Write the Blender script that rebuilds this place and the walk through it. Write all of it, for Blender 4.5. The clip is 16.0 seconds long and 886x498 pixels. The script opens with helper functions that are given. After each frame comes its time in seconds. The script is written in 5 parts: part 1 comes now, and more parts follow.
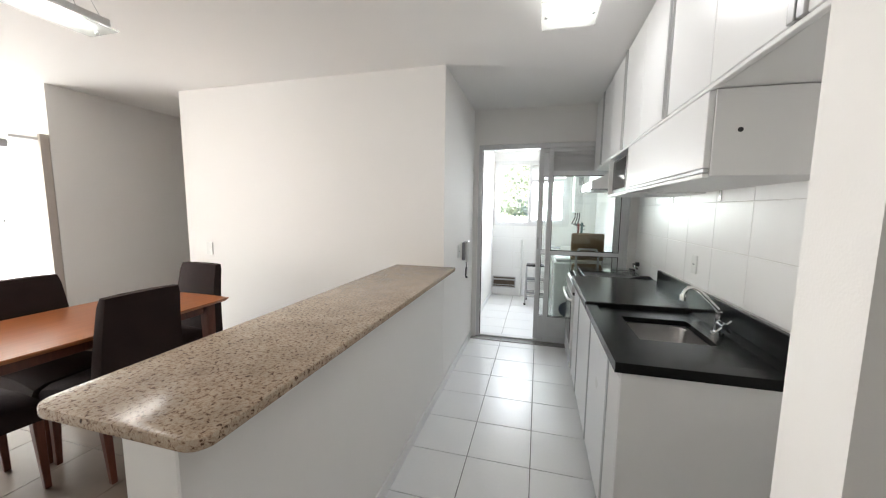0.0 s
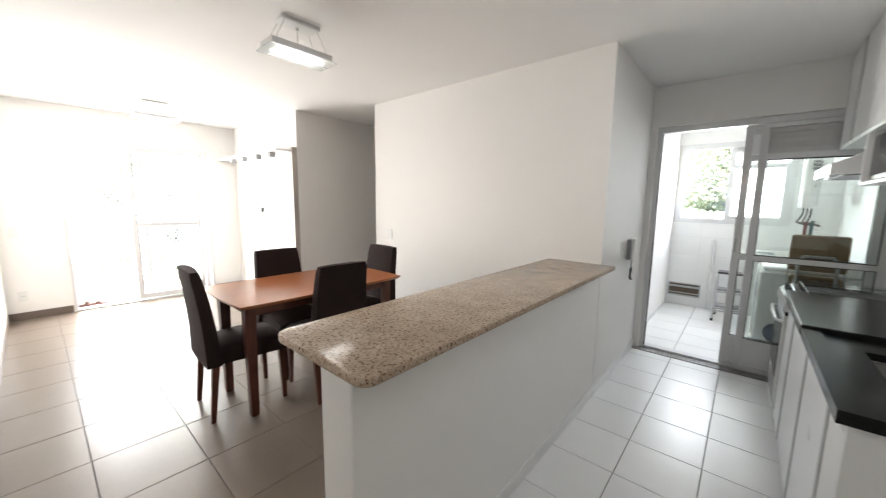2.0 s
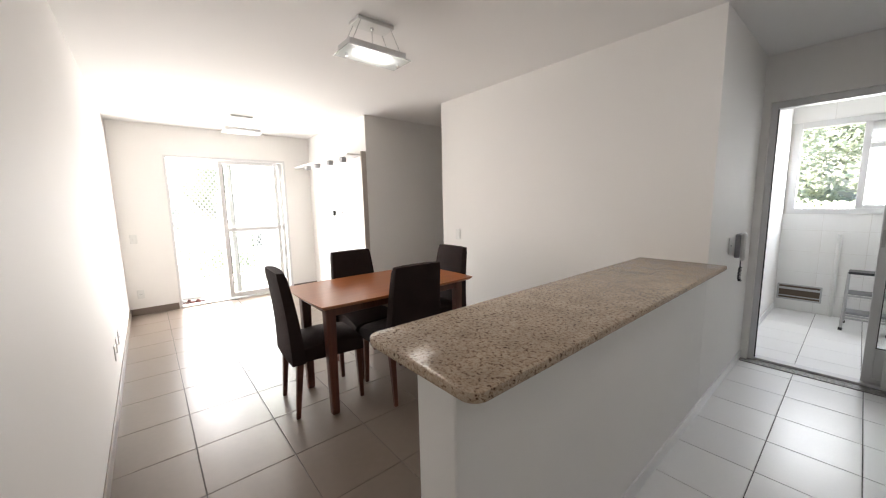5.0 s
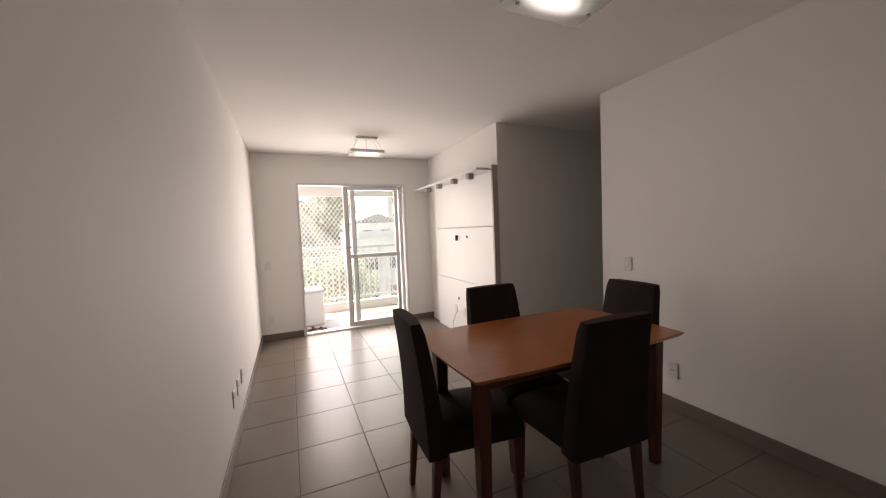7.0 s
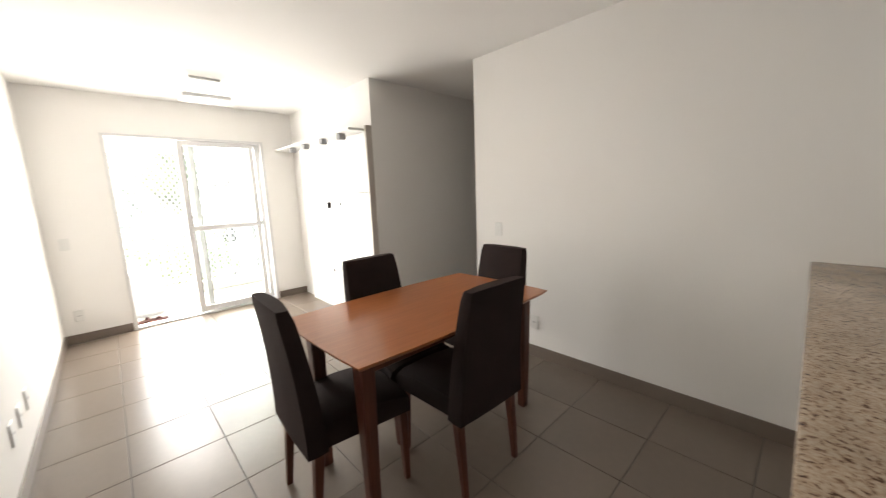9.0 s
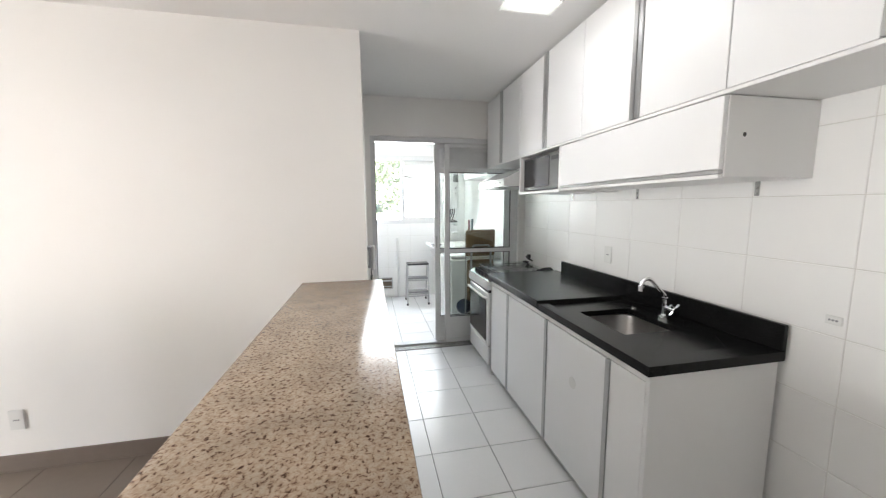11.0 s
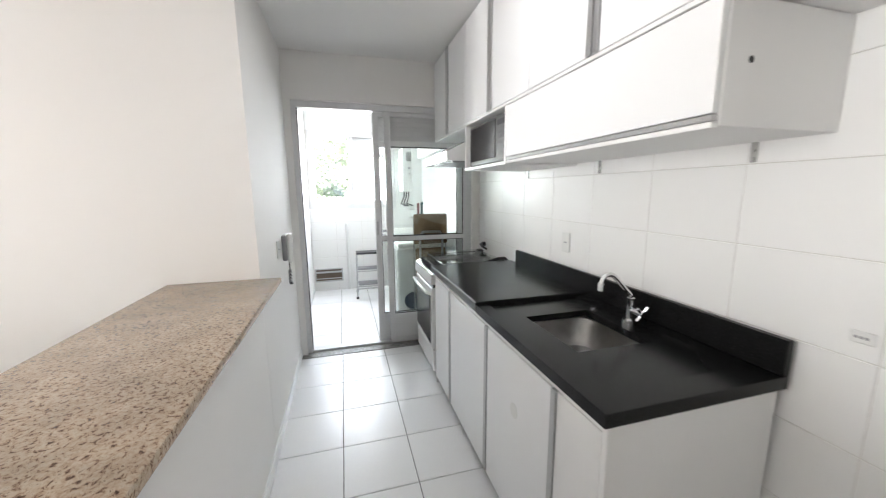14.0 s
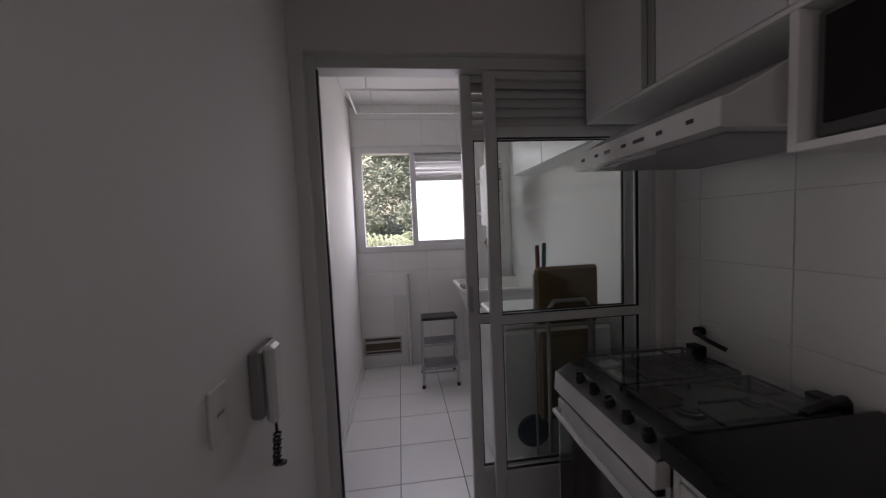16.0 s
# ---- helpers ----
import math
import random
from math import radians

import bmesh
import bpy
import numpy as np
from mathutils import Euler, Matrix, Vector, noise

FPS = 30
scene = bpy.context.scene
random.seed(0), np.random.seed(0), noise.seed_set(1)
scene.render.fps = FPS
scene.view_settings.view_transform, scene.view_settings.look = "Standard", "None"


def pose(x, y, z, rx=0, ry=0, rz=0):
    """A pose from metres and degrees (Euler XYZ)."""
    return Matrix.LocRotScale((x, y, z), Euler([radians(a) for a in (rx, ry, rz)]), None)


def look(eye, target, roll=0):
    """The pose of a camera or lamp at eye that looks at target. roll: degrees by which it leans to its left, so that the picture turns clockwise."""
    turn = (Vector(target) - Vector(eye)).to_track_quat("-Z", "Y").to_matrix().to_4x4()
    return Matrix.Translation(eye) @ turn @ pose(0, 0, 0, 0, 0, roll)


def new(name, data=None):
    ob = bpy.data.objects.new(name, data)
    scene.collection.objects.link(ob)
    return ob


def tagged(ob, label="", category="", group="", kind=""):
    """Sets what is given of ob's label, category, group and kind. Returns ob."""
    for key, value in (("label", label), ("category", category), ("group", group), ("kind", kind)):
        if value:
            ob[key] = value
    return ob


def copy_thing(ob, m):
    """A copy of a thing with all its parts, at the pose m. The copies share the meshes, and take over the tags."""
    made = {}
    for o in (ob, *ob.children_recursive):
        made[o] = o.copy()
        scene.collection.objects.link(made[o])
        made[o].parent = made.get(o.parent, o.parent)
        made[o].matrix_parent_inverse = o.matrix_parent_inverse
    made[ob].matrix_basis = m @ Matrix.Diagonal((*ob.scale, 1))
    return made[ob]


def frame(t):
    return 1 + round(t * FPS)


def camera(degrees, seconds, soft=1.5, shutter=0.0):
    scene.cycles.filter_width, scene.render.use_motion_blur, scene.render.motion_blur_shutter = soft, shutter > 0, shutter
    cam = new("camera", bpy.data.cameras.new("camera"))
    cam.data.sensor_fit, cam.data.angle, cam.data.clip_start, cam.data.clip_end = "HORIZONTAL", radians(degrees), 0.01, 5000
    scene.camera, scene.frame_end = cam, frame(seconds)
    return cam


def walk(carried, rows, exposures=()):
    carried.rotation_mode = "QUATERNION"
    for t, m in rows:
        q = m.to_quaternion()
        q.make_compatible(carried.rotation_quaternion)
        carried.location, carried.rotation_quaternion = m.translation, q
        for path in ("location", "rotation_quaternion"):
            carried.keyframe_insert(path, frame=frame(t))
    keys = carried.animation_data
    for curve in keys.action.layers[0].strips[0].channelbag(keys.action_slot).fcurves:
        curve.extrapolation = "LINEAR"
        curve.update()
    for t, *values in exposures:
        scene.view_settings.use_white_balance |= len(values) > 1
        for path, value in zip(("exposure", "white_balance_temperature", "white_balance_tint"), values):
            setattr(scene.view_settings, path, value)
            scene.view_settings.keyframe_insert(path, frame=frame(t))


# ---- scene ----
cam = camera(103.1, 16.0, soft=1.15, shutter=0.2)
PATH = [
    (0, (0.69, -2.565, 1.427), (0.174, -0.645, 1.204), 0.6),
    (0.5, (0.69, -2.563, 1.415), (0.145, -0.655, 1.163), 0.0),
    (1, (0.689, -2.566, 1.408), (0.135, -0.67, 1.097), 0.6),
    (1.5, (0.703, -2.575, 1.414), (-0.083, -0.76, 1.118), -0.2),
    (2, (0.748, -2.572, 1.419), (-0.542, -1.068, 1.149), 0.8),
    (2.5, (0.746, -2.567, 1.384), (-0.748, -1.27, 1.091), 0.2),
    (3, (0.77, -2.57, 1.395), (-0.737, -1.279, 1.15), -0.4),
    (5.5, (0.405, -2.582, 1.395), (-1.127, -1.326, 1.12), -1.7),
    (6, (0.174, -2.508, 1.383), (-1.503, -1.441, 1.167), -3.3),
    (6.5, (-0.023, -2.463, 1.394), (-1.823, -1.612, 1.209), -1.9),
    (7, (-0.272, -2.462, 1.382), (-2.103, -1.663, 1.271), -2.4),
    (7.5, (-0.452, -2.477, 1.386), (-2.283, -1.69, 1.225), -1.9),
    (8, (-0.495, -2.451, 1.376), (-2.272, -1.597, 1.038), -1.5),
    (8.5, (-0.481, -2.437, 1.376), (-2.183, -1.443, 1.04), -1.8),
    (9, (-0.407, -2.392, 1.388), (-1.841, -1.037, 1.06), -2.1),
    (9.5, (-0.257, -2.343, 1.417), (-1.115, -0.559, 1.134), -1.7),
    (10, (-0.097, -2.305, 1.453), (-0.414, -0.351, 1.163), -1.4),
    (12.5, (0.061, -2.131, 1.442), (1.044, -0.397, 1.283), -0.2),
    (13, (0.101, -2.118, 1.428), (1.196, -0.456, 1.234), -0.2),
    (13.5, (0.265, -2.002, 1.409), (1.222, -0.264, 1.158), -0.4),
    (14, (0.406, -1.829, 1.405), (0.942, 0.07, 1.079), -0.4),
    (14.5, (0.414, -1.497, 1.373), (0.7, 0.468, 1.128), -0.7),
    (15, (0.41, -1.073, 1.389), (0.65, 0.905, 1.213), -2.0),
    (15.5, (0.443, -0.642, 1.409), (0.511, 1.35, 1.244), -0.7),
    (16, (0.391, -0.206, 1.414), (0.631, 1.775, 1.284), -2.4),
]
walk(cam, [(t, look(eye, target, roll)) for t, eye, target, roll in PATH],
     [(0, 3.80, 6500, 11), (3, 3.55, 6600, 12), (5.5, 3.25, 6700, 14), (6, 3.30, 6700, 14), (6.5, 2.85, 7000, 18), (7, 1.82, 7400, 23), (7.5, 1.45, 7500, 24), (8, 1.14, 7600, 23), (8.5, 1.50, 7500, 22), (9, 3.15, 6900, 11), (9.5, 3.60, 6900, 10), (10, 3.75, 6700, 12), (12.5, 4.05, 6400, 12), (14, 4.12, 6400, 12), (14.5, 3.50, 6450, 15), (15, 2.75, 6500, 20), (15.5, 2.05, 6550, 25), (16, 1.28, 6750, 28)])

# ---- world, sun, lights ----
world = bpy.data.worlds.new("world")
scene.world = world
world.use_nodes = True
wn = world.node_tree
sky = wn.nodes.new("ShaderNodeTexSky")
sky.sky_type, sky.sun_disc = "NISHITA", False
sky.sun_elevation, sky.sun_rotation = radians(56), radians(238)
wn.links.new(sky.outputs[0], wn.nodes["Background"].inputs[0])
wn.nodes["Background"].inputs[1].default_value = 0.15


def lamp(name, kind, m, energy, colour, **kw):
    data = bpy.data.lights.new(name, kind)
    data.energy, data.color = energy, colour
    if kind == "AREA":
        data.shape, data.size, data.size_y = "RECTANGLE", kw["w"], kw["h"]
    if kind == "SUN":
        data.angle = kw["angle"]
    if kind == "POINT":
        data.shadow_soft_size = kw["r"]
    ob = new(name, data)
    ob.matrix_world = m
    return ob


lamp("sun", "SUN", look((-8, -5, 14), (0, 0, 0)), 5.0, (1, 0.95, 0.88), angle=radians(0.6))
# sky light through the balcony door and the laundry window
lamp("balcony_daylight", "AREA", look((-5.60, -1.58, 1.08), (-3, -1.58, 0.8)), 14, (1, 0.98, 0.95), w=1.45, h=1.95)
lamp("laundry_daylight", "AREA", look((0.62, 3.48, 1.72), (0.62, 1.0, 0.9)), 3.4, (0.93, 0.97, 1), w=1.0, h=0.9)
# the three lit ceiling lamps
lamp("dining_lamp_light", "AREA", pose(-1.43, -1.42, 2.25), 0.32, (1, 0.96, 0.9), w=0.2, h=0.4)
lamp("sitting_lamp_light", "AREA", pose(-4.37, -1.58, 2.25), 0.2, (1, 0.96, 0.9), w=0.2, h=0.4)
lamp("kitchen_lamp_light", "AREA", pose(0.80, -0.625, 2.375), 0.17, (0.97, 0.98, 1), w=0.26, h=0.26)


# ---- materials ----
def shader(name, base, rough=0.5, metal=0.0, var=0.06, scale=8.0, fine=0.0, fine_scale=150.0, bump=0.0, bump_scale=200.0, spec=0.5, per_piece=0.0, rough_var=0.0):
    """A plain surface: base colour with broad and fine variation, bump and roughness wear."""
    m = bpy.data.materials.new(name)
    m.use_nodes = True
    nt = m.node_tree
    b = nt.nodes["Principled BSDF"]
    b.inputs["Roughness"].default_value, b.inputs["Metallic"].default_value = rough, metal
    b.inputs["Specular IOR Level"].default_value = spec
    pos = nt.nodes.new("ShaderNodeNewGeometry")
    big = nt.nodes.new("ShaderNodeTexNoise")
    big.inputs["Scale"].default_value, big.inputs["Detail"].default_value = scale, 2
    nt.links.new(pos.outputs["Position"], big.inputs["Vector"])
    small = nt.nodes.new("ShaderNodeTexNoise")
    small.inputs["Scale"].default_value, small.inputs["Detail"].default_value = fine_scale, 3
    nt.links.new(pos.outputs["Position"], small.inputs["Vector"])

    def maths(op, a, c):
        n = nt.nodes.new("ShaderNodeMath")
        n.operation = op
        for i, v in enumerate((a, c)):
            if isinstance(v, (int, float)):
                n.inputs[i].default_value = v
            else:
                nt.links.new(v, n.inputs[i])
        return n.outputs[0]

    f = maths("ADD", 1.0, maths("MULTIPLY", maths("SUBTRACT", big.outputs["Fac"], 0.5), 2 * var))
    if fine:
        f = maths("ADD", f, maths("MULTIPLY", maths("SUBTRACT", small.outputs["Fac"], 0.5), 2 * fine))
    if per_piece:
        info = nt.nodes.new("ShaderNodeObjectInfo")
        f = maths("ADD", f, maths("MULTIPLY", maths("SUBTRACT", info.outputs["Random"], 0.5), 2 * per_piece))
    hue = nt.nodes.new("ShaderNodeVectorMath")
    hue.operation = "SCALE"
    hue.inputs[0].default_value = base
    nt.links.new(f, hue.inputs["Scale"])
    nt.links.new(hue.outputs[0], b.inputs["Base Color"])
    if rough_var:
        nt.links.new(maths("ADD", rough - rough_var, maths("MULTIPLY", big.outputs["Fac"], 2 * rough_var)), b.inputs["Roughness"])
    if bump:
        tex = nt.nodes.new("ShaderNodeTexNoise")
        tex.inputs["Scale"].default_value = bump_scale
        nt.links.new(pos.outputs["Position"], tex.inputs["Vector"])
        bn = nt.nodes.new("ShaderNodeBump")
        bn.inputs["Strength"].default_value, bn.inputs["Distance"].default_value = bump, 0.002
        nt.links.new(tex.outputs["Fac"], bn.inputs["Height"])
        nt.links.new(bn.outputs[0], b.inputs["Normal"])
    return m


def granite(name, stops, rough, scale):
    """Speckled stone: two noises and cells through a ramp."""
    m = bpy.data.materials.new(name)
    m.use_nodes = True
    nt = m.node_tree
    b = nt.nodes["Principled BSDF"]
    b.inputs["Roughness"].default_value = rough
    b.inputs["Specular IOR Level"].default_value = 0.35
    pos = nt.nodes.new("ShaderNodeNewGeometry")
    n1 = nt.nodes.new("ShaderNodeTexNoise")
    n1.inputs["Scale"].default_value, n1.inputs["Detail"].default_value, n1.inputs["Roughness"].default_value = scale, 6, 0.65
    n1.inputs["Distortion"].default_value = 0.6
    nt.links.new(pos.outputs["Position"], n1.inputs["Vector"])
    ramp = nt.nodes.new("ShaderNodeValToRGB")
    els = ramp.color_ramp.elements
    while len(els) < len(stops):
        els.new(0.5)
    for e, (p, c) in zip(els, stops):
        e.position, e.color = p, (*c, 1)
    nt.links.new(n1.outputs["Fac"], ramp.inputs[0])
    n2 = nt.nodes.new("ShaderNodeTexNoise")
    n2.inputs["Scale"].default_value, n2.inputs["Detail"].default_value = scale * 0.12, 3
    nt.links.new(pos.outputs["Position"], n2.inputs["Vector"])
    r2 = nt.nodes.new("ShaderNodeMapRange")
    r2.inputs["To Min"].default_value, r2.inputs["To Max"].default_value = 0.62, 1.25
    nt.links.new(n2.outputs["Fac"], r2.inputs["Value"])
    sc = nt.nodes.new("ShaderNodeVectorMath")
    sc.operation = "SCALE"
    nt.links.new(ramp.outputs[0], sc.inputs[0])
    nt.links.new(r2.outputs[0], sc.inputs["Scale"])
    nt.links.new(sc.outputs[0], b.inputs["Base Color"])
    return m


def wood(name, dark, light, rough, stretch):
    m = bpy.data.materials.new(name)
    m.use_nodes = True
    nt = m.node_tree
    b = nt.nodes["Principled BSDF"]
    b.inputs["Roughness"].default_value = rough
    pos = nt.nodes.new("ShaderNodeNewGeometry")
    mp = nt.nodes.new("ShaderNodeMapping")
    mp.inputs["Scale"].default_value = stretch
    nt.links.new(pos.outputs["Position"], mp.inputs["Vector"])
    n1 = nt.nodes.new("ShaderNodeTexNoise")
    n1.inputs["Scale"].default_value, n1.inputs["Detail"].default_value, n1.inputs["Distortion"].default_value = 2.0, 8, 1.2
    nt.links.new(mp.outputs[0], n1.inputs["Vector"])
    ramp = nt.nodes.new("ShaderNodeValToRGB")
    ramp.color_ramp.elements[0].color, ramp.color_ramp.elements[1].color = (*dark, 1), (*light, 1)
    ramp.color_ramp.elements[0].position, ramp.color_ramp.elements[1].position = 0.3, 0.7
    nt.links.new(n1.outputs["Fac"], ramp.inputs[0])
    nt.links.new(ramp.outputs[0], b.inputs["Base Color"])
    return m


def glass(name, tint, rough=0.0):
    """A thin pane: mostly clear, with a mirror's gloss that grows at grazing angles."""
    m = bpy.data.materials.new(name)
    m.use_nodes = True
    nt = m.node_tree
    nt.nodes.remove(nt.nodes["Principled BSDF"])
    clear = nt.nodes.new("ShaderNodeBsdfTransparent")
    clear.inputs[0].default_value = (*tint, 1)
    gloss = nt.nodes.new("ShaderNodeBsdfGlossy")
    gloss.inputs["Roughness"].default_value = rough
    face = nt.nodes.new("ShaderNodeLayerWeight")
    face.inputs[0].default_value = 0.5
    power = nt.nodes.new("ShaderNodeMath")
    power.operation = "POWER"
    power.inputs[1].default_value = 4.0
    span = nt.nodes.new("ShaderNodeMapRange")
    span.inputs["To Min"].default_value, span.inputs["To Max"].default_value = 0.035, 0.6
    nt.links.new(face.outputs["Facing"], power.inputs[0])
    nt.links.new(power.outputs[0], span.inputs["Value"])
    mix = nt.nodes.new("ShaderNodeMixShader")
    nt.links.new(span.outputs[0], mix.inputs[0])
    nt.links.new(clear.outputs[0], mix.inputs[1])
    nt.links.new(gloss.outputs[0], mix.inputs[2])
    nt.links.new(mix.outputs[0], nt.nodes["Material Output"].inputs[0])
    return m


def frosted(name, colour, glow=0.0):
    m = bpy.data.materials.new(name)
    m.use_nodes = True
    b = m.node_tree.nodes["Principled BSDF"]
    b.inputs["Base Color"].default_value = (*colour, 1)
    b.inputs["Roughness"].default_value = 0.3
    b.inputs["Transmission Weight"].default_value = 0.5
    if glow:
        b.inputs["Emission Color"].default_value = (1, 0.98, 0.94, 1)
        b.inputs["Emission Strength"].default_value = glow
    return m


def milky(name, colour, amount=0.85):
    """Obscured glass that passes and scatters daylight."""
    m = bpy.data.materials.new(name)
    m.use_nodes = True
    nt = m.node_tree
    nt.nodes.remove(nt.nodes["Principled BSDF"])
    a, b, mix = nt.nodes.new("ShaderNodeBsdfTranslucent"), nt.nodes.new("ShaderNodeBsdfTransparent"), nt.nodes.new("ShaderNodeMixShader")
    a.inputs[0].default_value, b.inputs[0].default_value, mix.inputs[0].default_value = (*colour, 1), (*colour, 1), amount
    nt.links.new(b.outputs[0], mix.inputs[1])
    nt.links.new(a.outputs[0], mix.inputs[2])
    nt.links.new(mix.outputs[0], nt.nodes["Material Output"].inputs[0])
    return m


WALL = shader("white_wall_paint", (0.85, 0.835, 0.812), 0.7, var=0.02, scale=1.5, bump=0.12, bump_scale=260)
CEIL = shader("white_ceiling_paint", (0.85, 0.84, 0.825), 0.85, var=0.015, scale=1.2, bump=0.1, bump_scale=240)
LAMINATE = shader("white_gloss_laminate", (0.84, 0.84, 0.84), 0.30, var=0.012, scale=2.0)
LAMINATE_SOFT = shader("white_matt_laminate", (0.84, 0.835, 0.825), 0.4, var=0.02, scale=3.0)
WTILE = shader("white_wall_tile_glaze", (0.85, 0.845, 0.83), 0.32, spec=0.3, var=0.015, scale=2.0, per_piece=0.012, bump=0.02, bump_scale=6)
GROUT = shader("pale_grey_grout", (0.70, 0.68, 0.65), 0.9, var=0.15, scale=6, fine=0.1)
DARK_GROUT = shader("dark_grey_grout", (0.10, 0.095, 0.09), 0.9, var=0.25, scale=5, fine=0.1)
KTILE = shader("white_floor_tile_glaze", (0.80, 0.80, 0.795), 0.28, var=0.03, scale=3.0, fine=0.02, fine_scale=60, per_piece=0.02)
LTILE = shader("taupe_stoneware_tile", (0.185, 0.148, 0.120), 0.29, var=0.09, scale=2.6, fine=0.06, fine_scale=24, per_piece=0.035, rough_var=0.03, bump=0.06, bump_scale=14)
SKIRTING = shader("dark_taupe_stoneware", (0.185, 0.148, 0.122), 0.4, var=0.08, scale=3, fine=0.05, fine_scale=30)
BEIGE_GRANITE = granite("beige_speckled_granite", [(0.345, (0.055, 0.032, 0.022)), (0.40, (0.19, 0.112, 0.072)), (0.45, (0.42, 0.305, 0.215)), (0.53, (0.51, 0.40, 0.295)), (0.61, (0.56, 0.46, 0.35)), (0.68, (0.24, 0.16, 0.105))], 0.17, 95)
BEIGE_GRANITE.node_tree.nodes["Principled BSDF"].inputs["Specular IOR Level"].default_value = 0.28
BLACK_GRANITE = granite("black_granite", [(0.3, (0.006, 0.006, 0.006)), (0.6, (0.012, 0.012, 0.012)), (0.78, (0.05, 0.05, 0.05))], 0.24, 180)
BLACK_GRANITE.node_tree.nodes["Principled BSDF"].inputs["Specular IOR Level"].default_value = 0.2
GREY_GRANITE = granite("grey_granite", [(0.3, (0.1, 0.095, 0.09)), (0.5, (0.3, 0.29, 0.28)), (0.7, (0.45, 0.44, 0.42))], 0.25, 70)
CHERRY = wood("cherry_veneer", (0.33, 0.105, 0.035), (0.40, 0.138, 0.048), 0.28, (16, 1.3, 16))
LEG_WOOD = wood("red_brown_stained_wood", (0.07, 0.018, 0.010), (0.12, 0.034, 0.017), 0.35, (18, 18, 1.5))
FABRIC = shader("black_brown_suede", (0.022, 0.013, 0.012), 0.9, var=0.35, scale=7, fine=0.3, fine_scale=300, bump=0.5, bump_scale=600, spec=0.2)
fb = FABRIC.node_tree.nodes["Principled BSDF"]
fb.inputs["Sheen Weight"].default_value, fb.inputs["Sheen Roughness"].default_value = 0.05, 0.4
fb.inputs["Sheen Tint"].default_value = (0.55, 0.32, 0.30, 1)
ALU_WHITE = shader("white_painted_aluminium", (0.70, 0.70, 0.70), 0.35, var=0.02, scale=4)
ALU_GREY = shader("satin_aluminium", (0.50, 0.50, 0.50), 0.33, 0.8, var=0.05, scale=12)
CHROME = shader("chrome", (0.75, 0.75, 0.75), 0.07, 1.0, var=0.02)
SINK_STEEL = shader("dull_sink_steel", (0.34, 0.335, 0.33), 0.28, 1.0, var=0.1, scale=30)
STEEL = shader("brushed_steel", (0.55, 0.55, 0.54), 0.26, 1.0, var=0.06, scale=30)
HOB = shader("dark_enamel_hob", (0.09, 0.09, 0.09), 0.18, 0.3, var=0.04)
EDGE_BOARD = shader("grey_beige_board", (0.48, 0.43, 0.385), 0.5, var=0.08)
SILVER = shader("dull_silver_plastic", (0.13, 0.125, 0.125), 0.3, 0.5, var=0.04)
BLACK = shader("black_plastic", (0.015, 0.015, 0.016), 0.35, var=0.1)
RUBBER = shader("black_rubber_seal", (0.01, 0.01, 0.01), 0.7, var=0.1)
IRON = shader("black_cast_iron", (0.018, 0.018, 0.018), 0.5, var=0.2, scale=40)
WHITE_PLASTIC = shader("white_plastic", (0.76, 0.76, 0.74), 0.3, var=0.02, scale=6)
GREY_PLASTIC = shader("grey_plastic", (0.30, 0.30, 0.31), 0.4, var=0.04, scale=6)
WHITE_ENAMEL = shader("white_enamel", (0.78, 0.78, 0.77), 0.12, var=0.015, scale=4)
FACADE_GLASS = shader("grey_window_glass", (0.07, 0.07, 0.075), 0.15)
DARK_GLASS = shader("dark_oven_glass", (0.02, 0.017, 0.018), 0.12, var=0.05, spec=0.25)
BROWN_CARD = shader("brown_wicker", (0.20, 0.125, 0.06), 0.7, var=0.2, scale=20, fine=0.2, bump=0.4)
RED_BROWN = shader("brown_leather", (0.11, 0.04, 0.03), 0.6, var=0.3, scale=30)
EARTH = shader("earth", (0.26, 0.255, 0.19), 0.95, var=0.4, scale=0.6, fine=0.2, fine_scale=8)
LEAF = shader("green_leaf", (0.35, 0.385, 0.29), 0.55, var=0.35, scale=1.2, fine=0.3, fine_scale=9)
LEAF_PALE = shader("pale_green_frond", (0.37, 0.42, 0.28), 0.55, var=0.4, scale=1.5, fine=0.3, fine_scale=9)
for leafy in (LEAF, LEAF_PALE):
    nt = leafy.node_tree
    body = nt.nodes["Principled BSDF"]
    thin, both = nt.nodes.new("ShaderNodeBsdfTranslucent"), nt.nodes.new("ShaderNodeMixShader")
    nt.links.new(body.inputs["Base Color"].links[0].from_socket, thin.inputs[0])
    both.inputs[0].default_value = 0.45
    nt.links.new(body.outputs[0], both.inputs[1])
    nt.links.new(thin.outputs[0], both.inputs[2])
    nt.links.new(both.outputs[0], nt.nodes["Material Output"].inputs[0])
BARK = shader("grey_bark", (0.12, 0.09, 0.065), 0.9, var=0.3, scale=9)
RENDER_PAINT = shader("pale_facade_render", (0.75, 0.73, 0.70), 0.85, var=0.06, scale=0.5)
ROOF_TILE = shader("grey_roof_tile", (0.24, 0.22, 0.21), 0.8, var=0.25, scale=2)
BALCONY_TILE = shader("beige_balcony_tile", (0.66, 0.63, 0.58), 0.4, var=0.06, scale=3)
STRING = shader("white_net_cord", (0.85, 0.85, 0.85), 0.7, var=0.03)
PANE = glass("clear_glass", (0.96, 0.98, 0.97))
FROST = frosted("frosted_glass", (0.92, 0.94, 0.93))
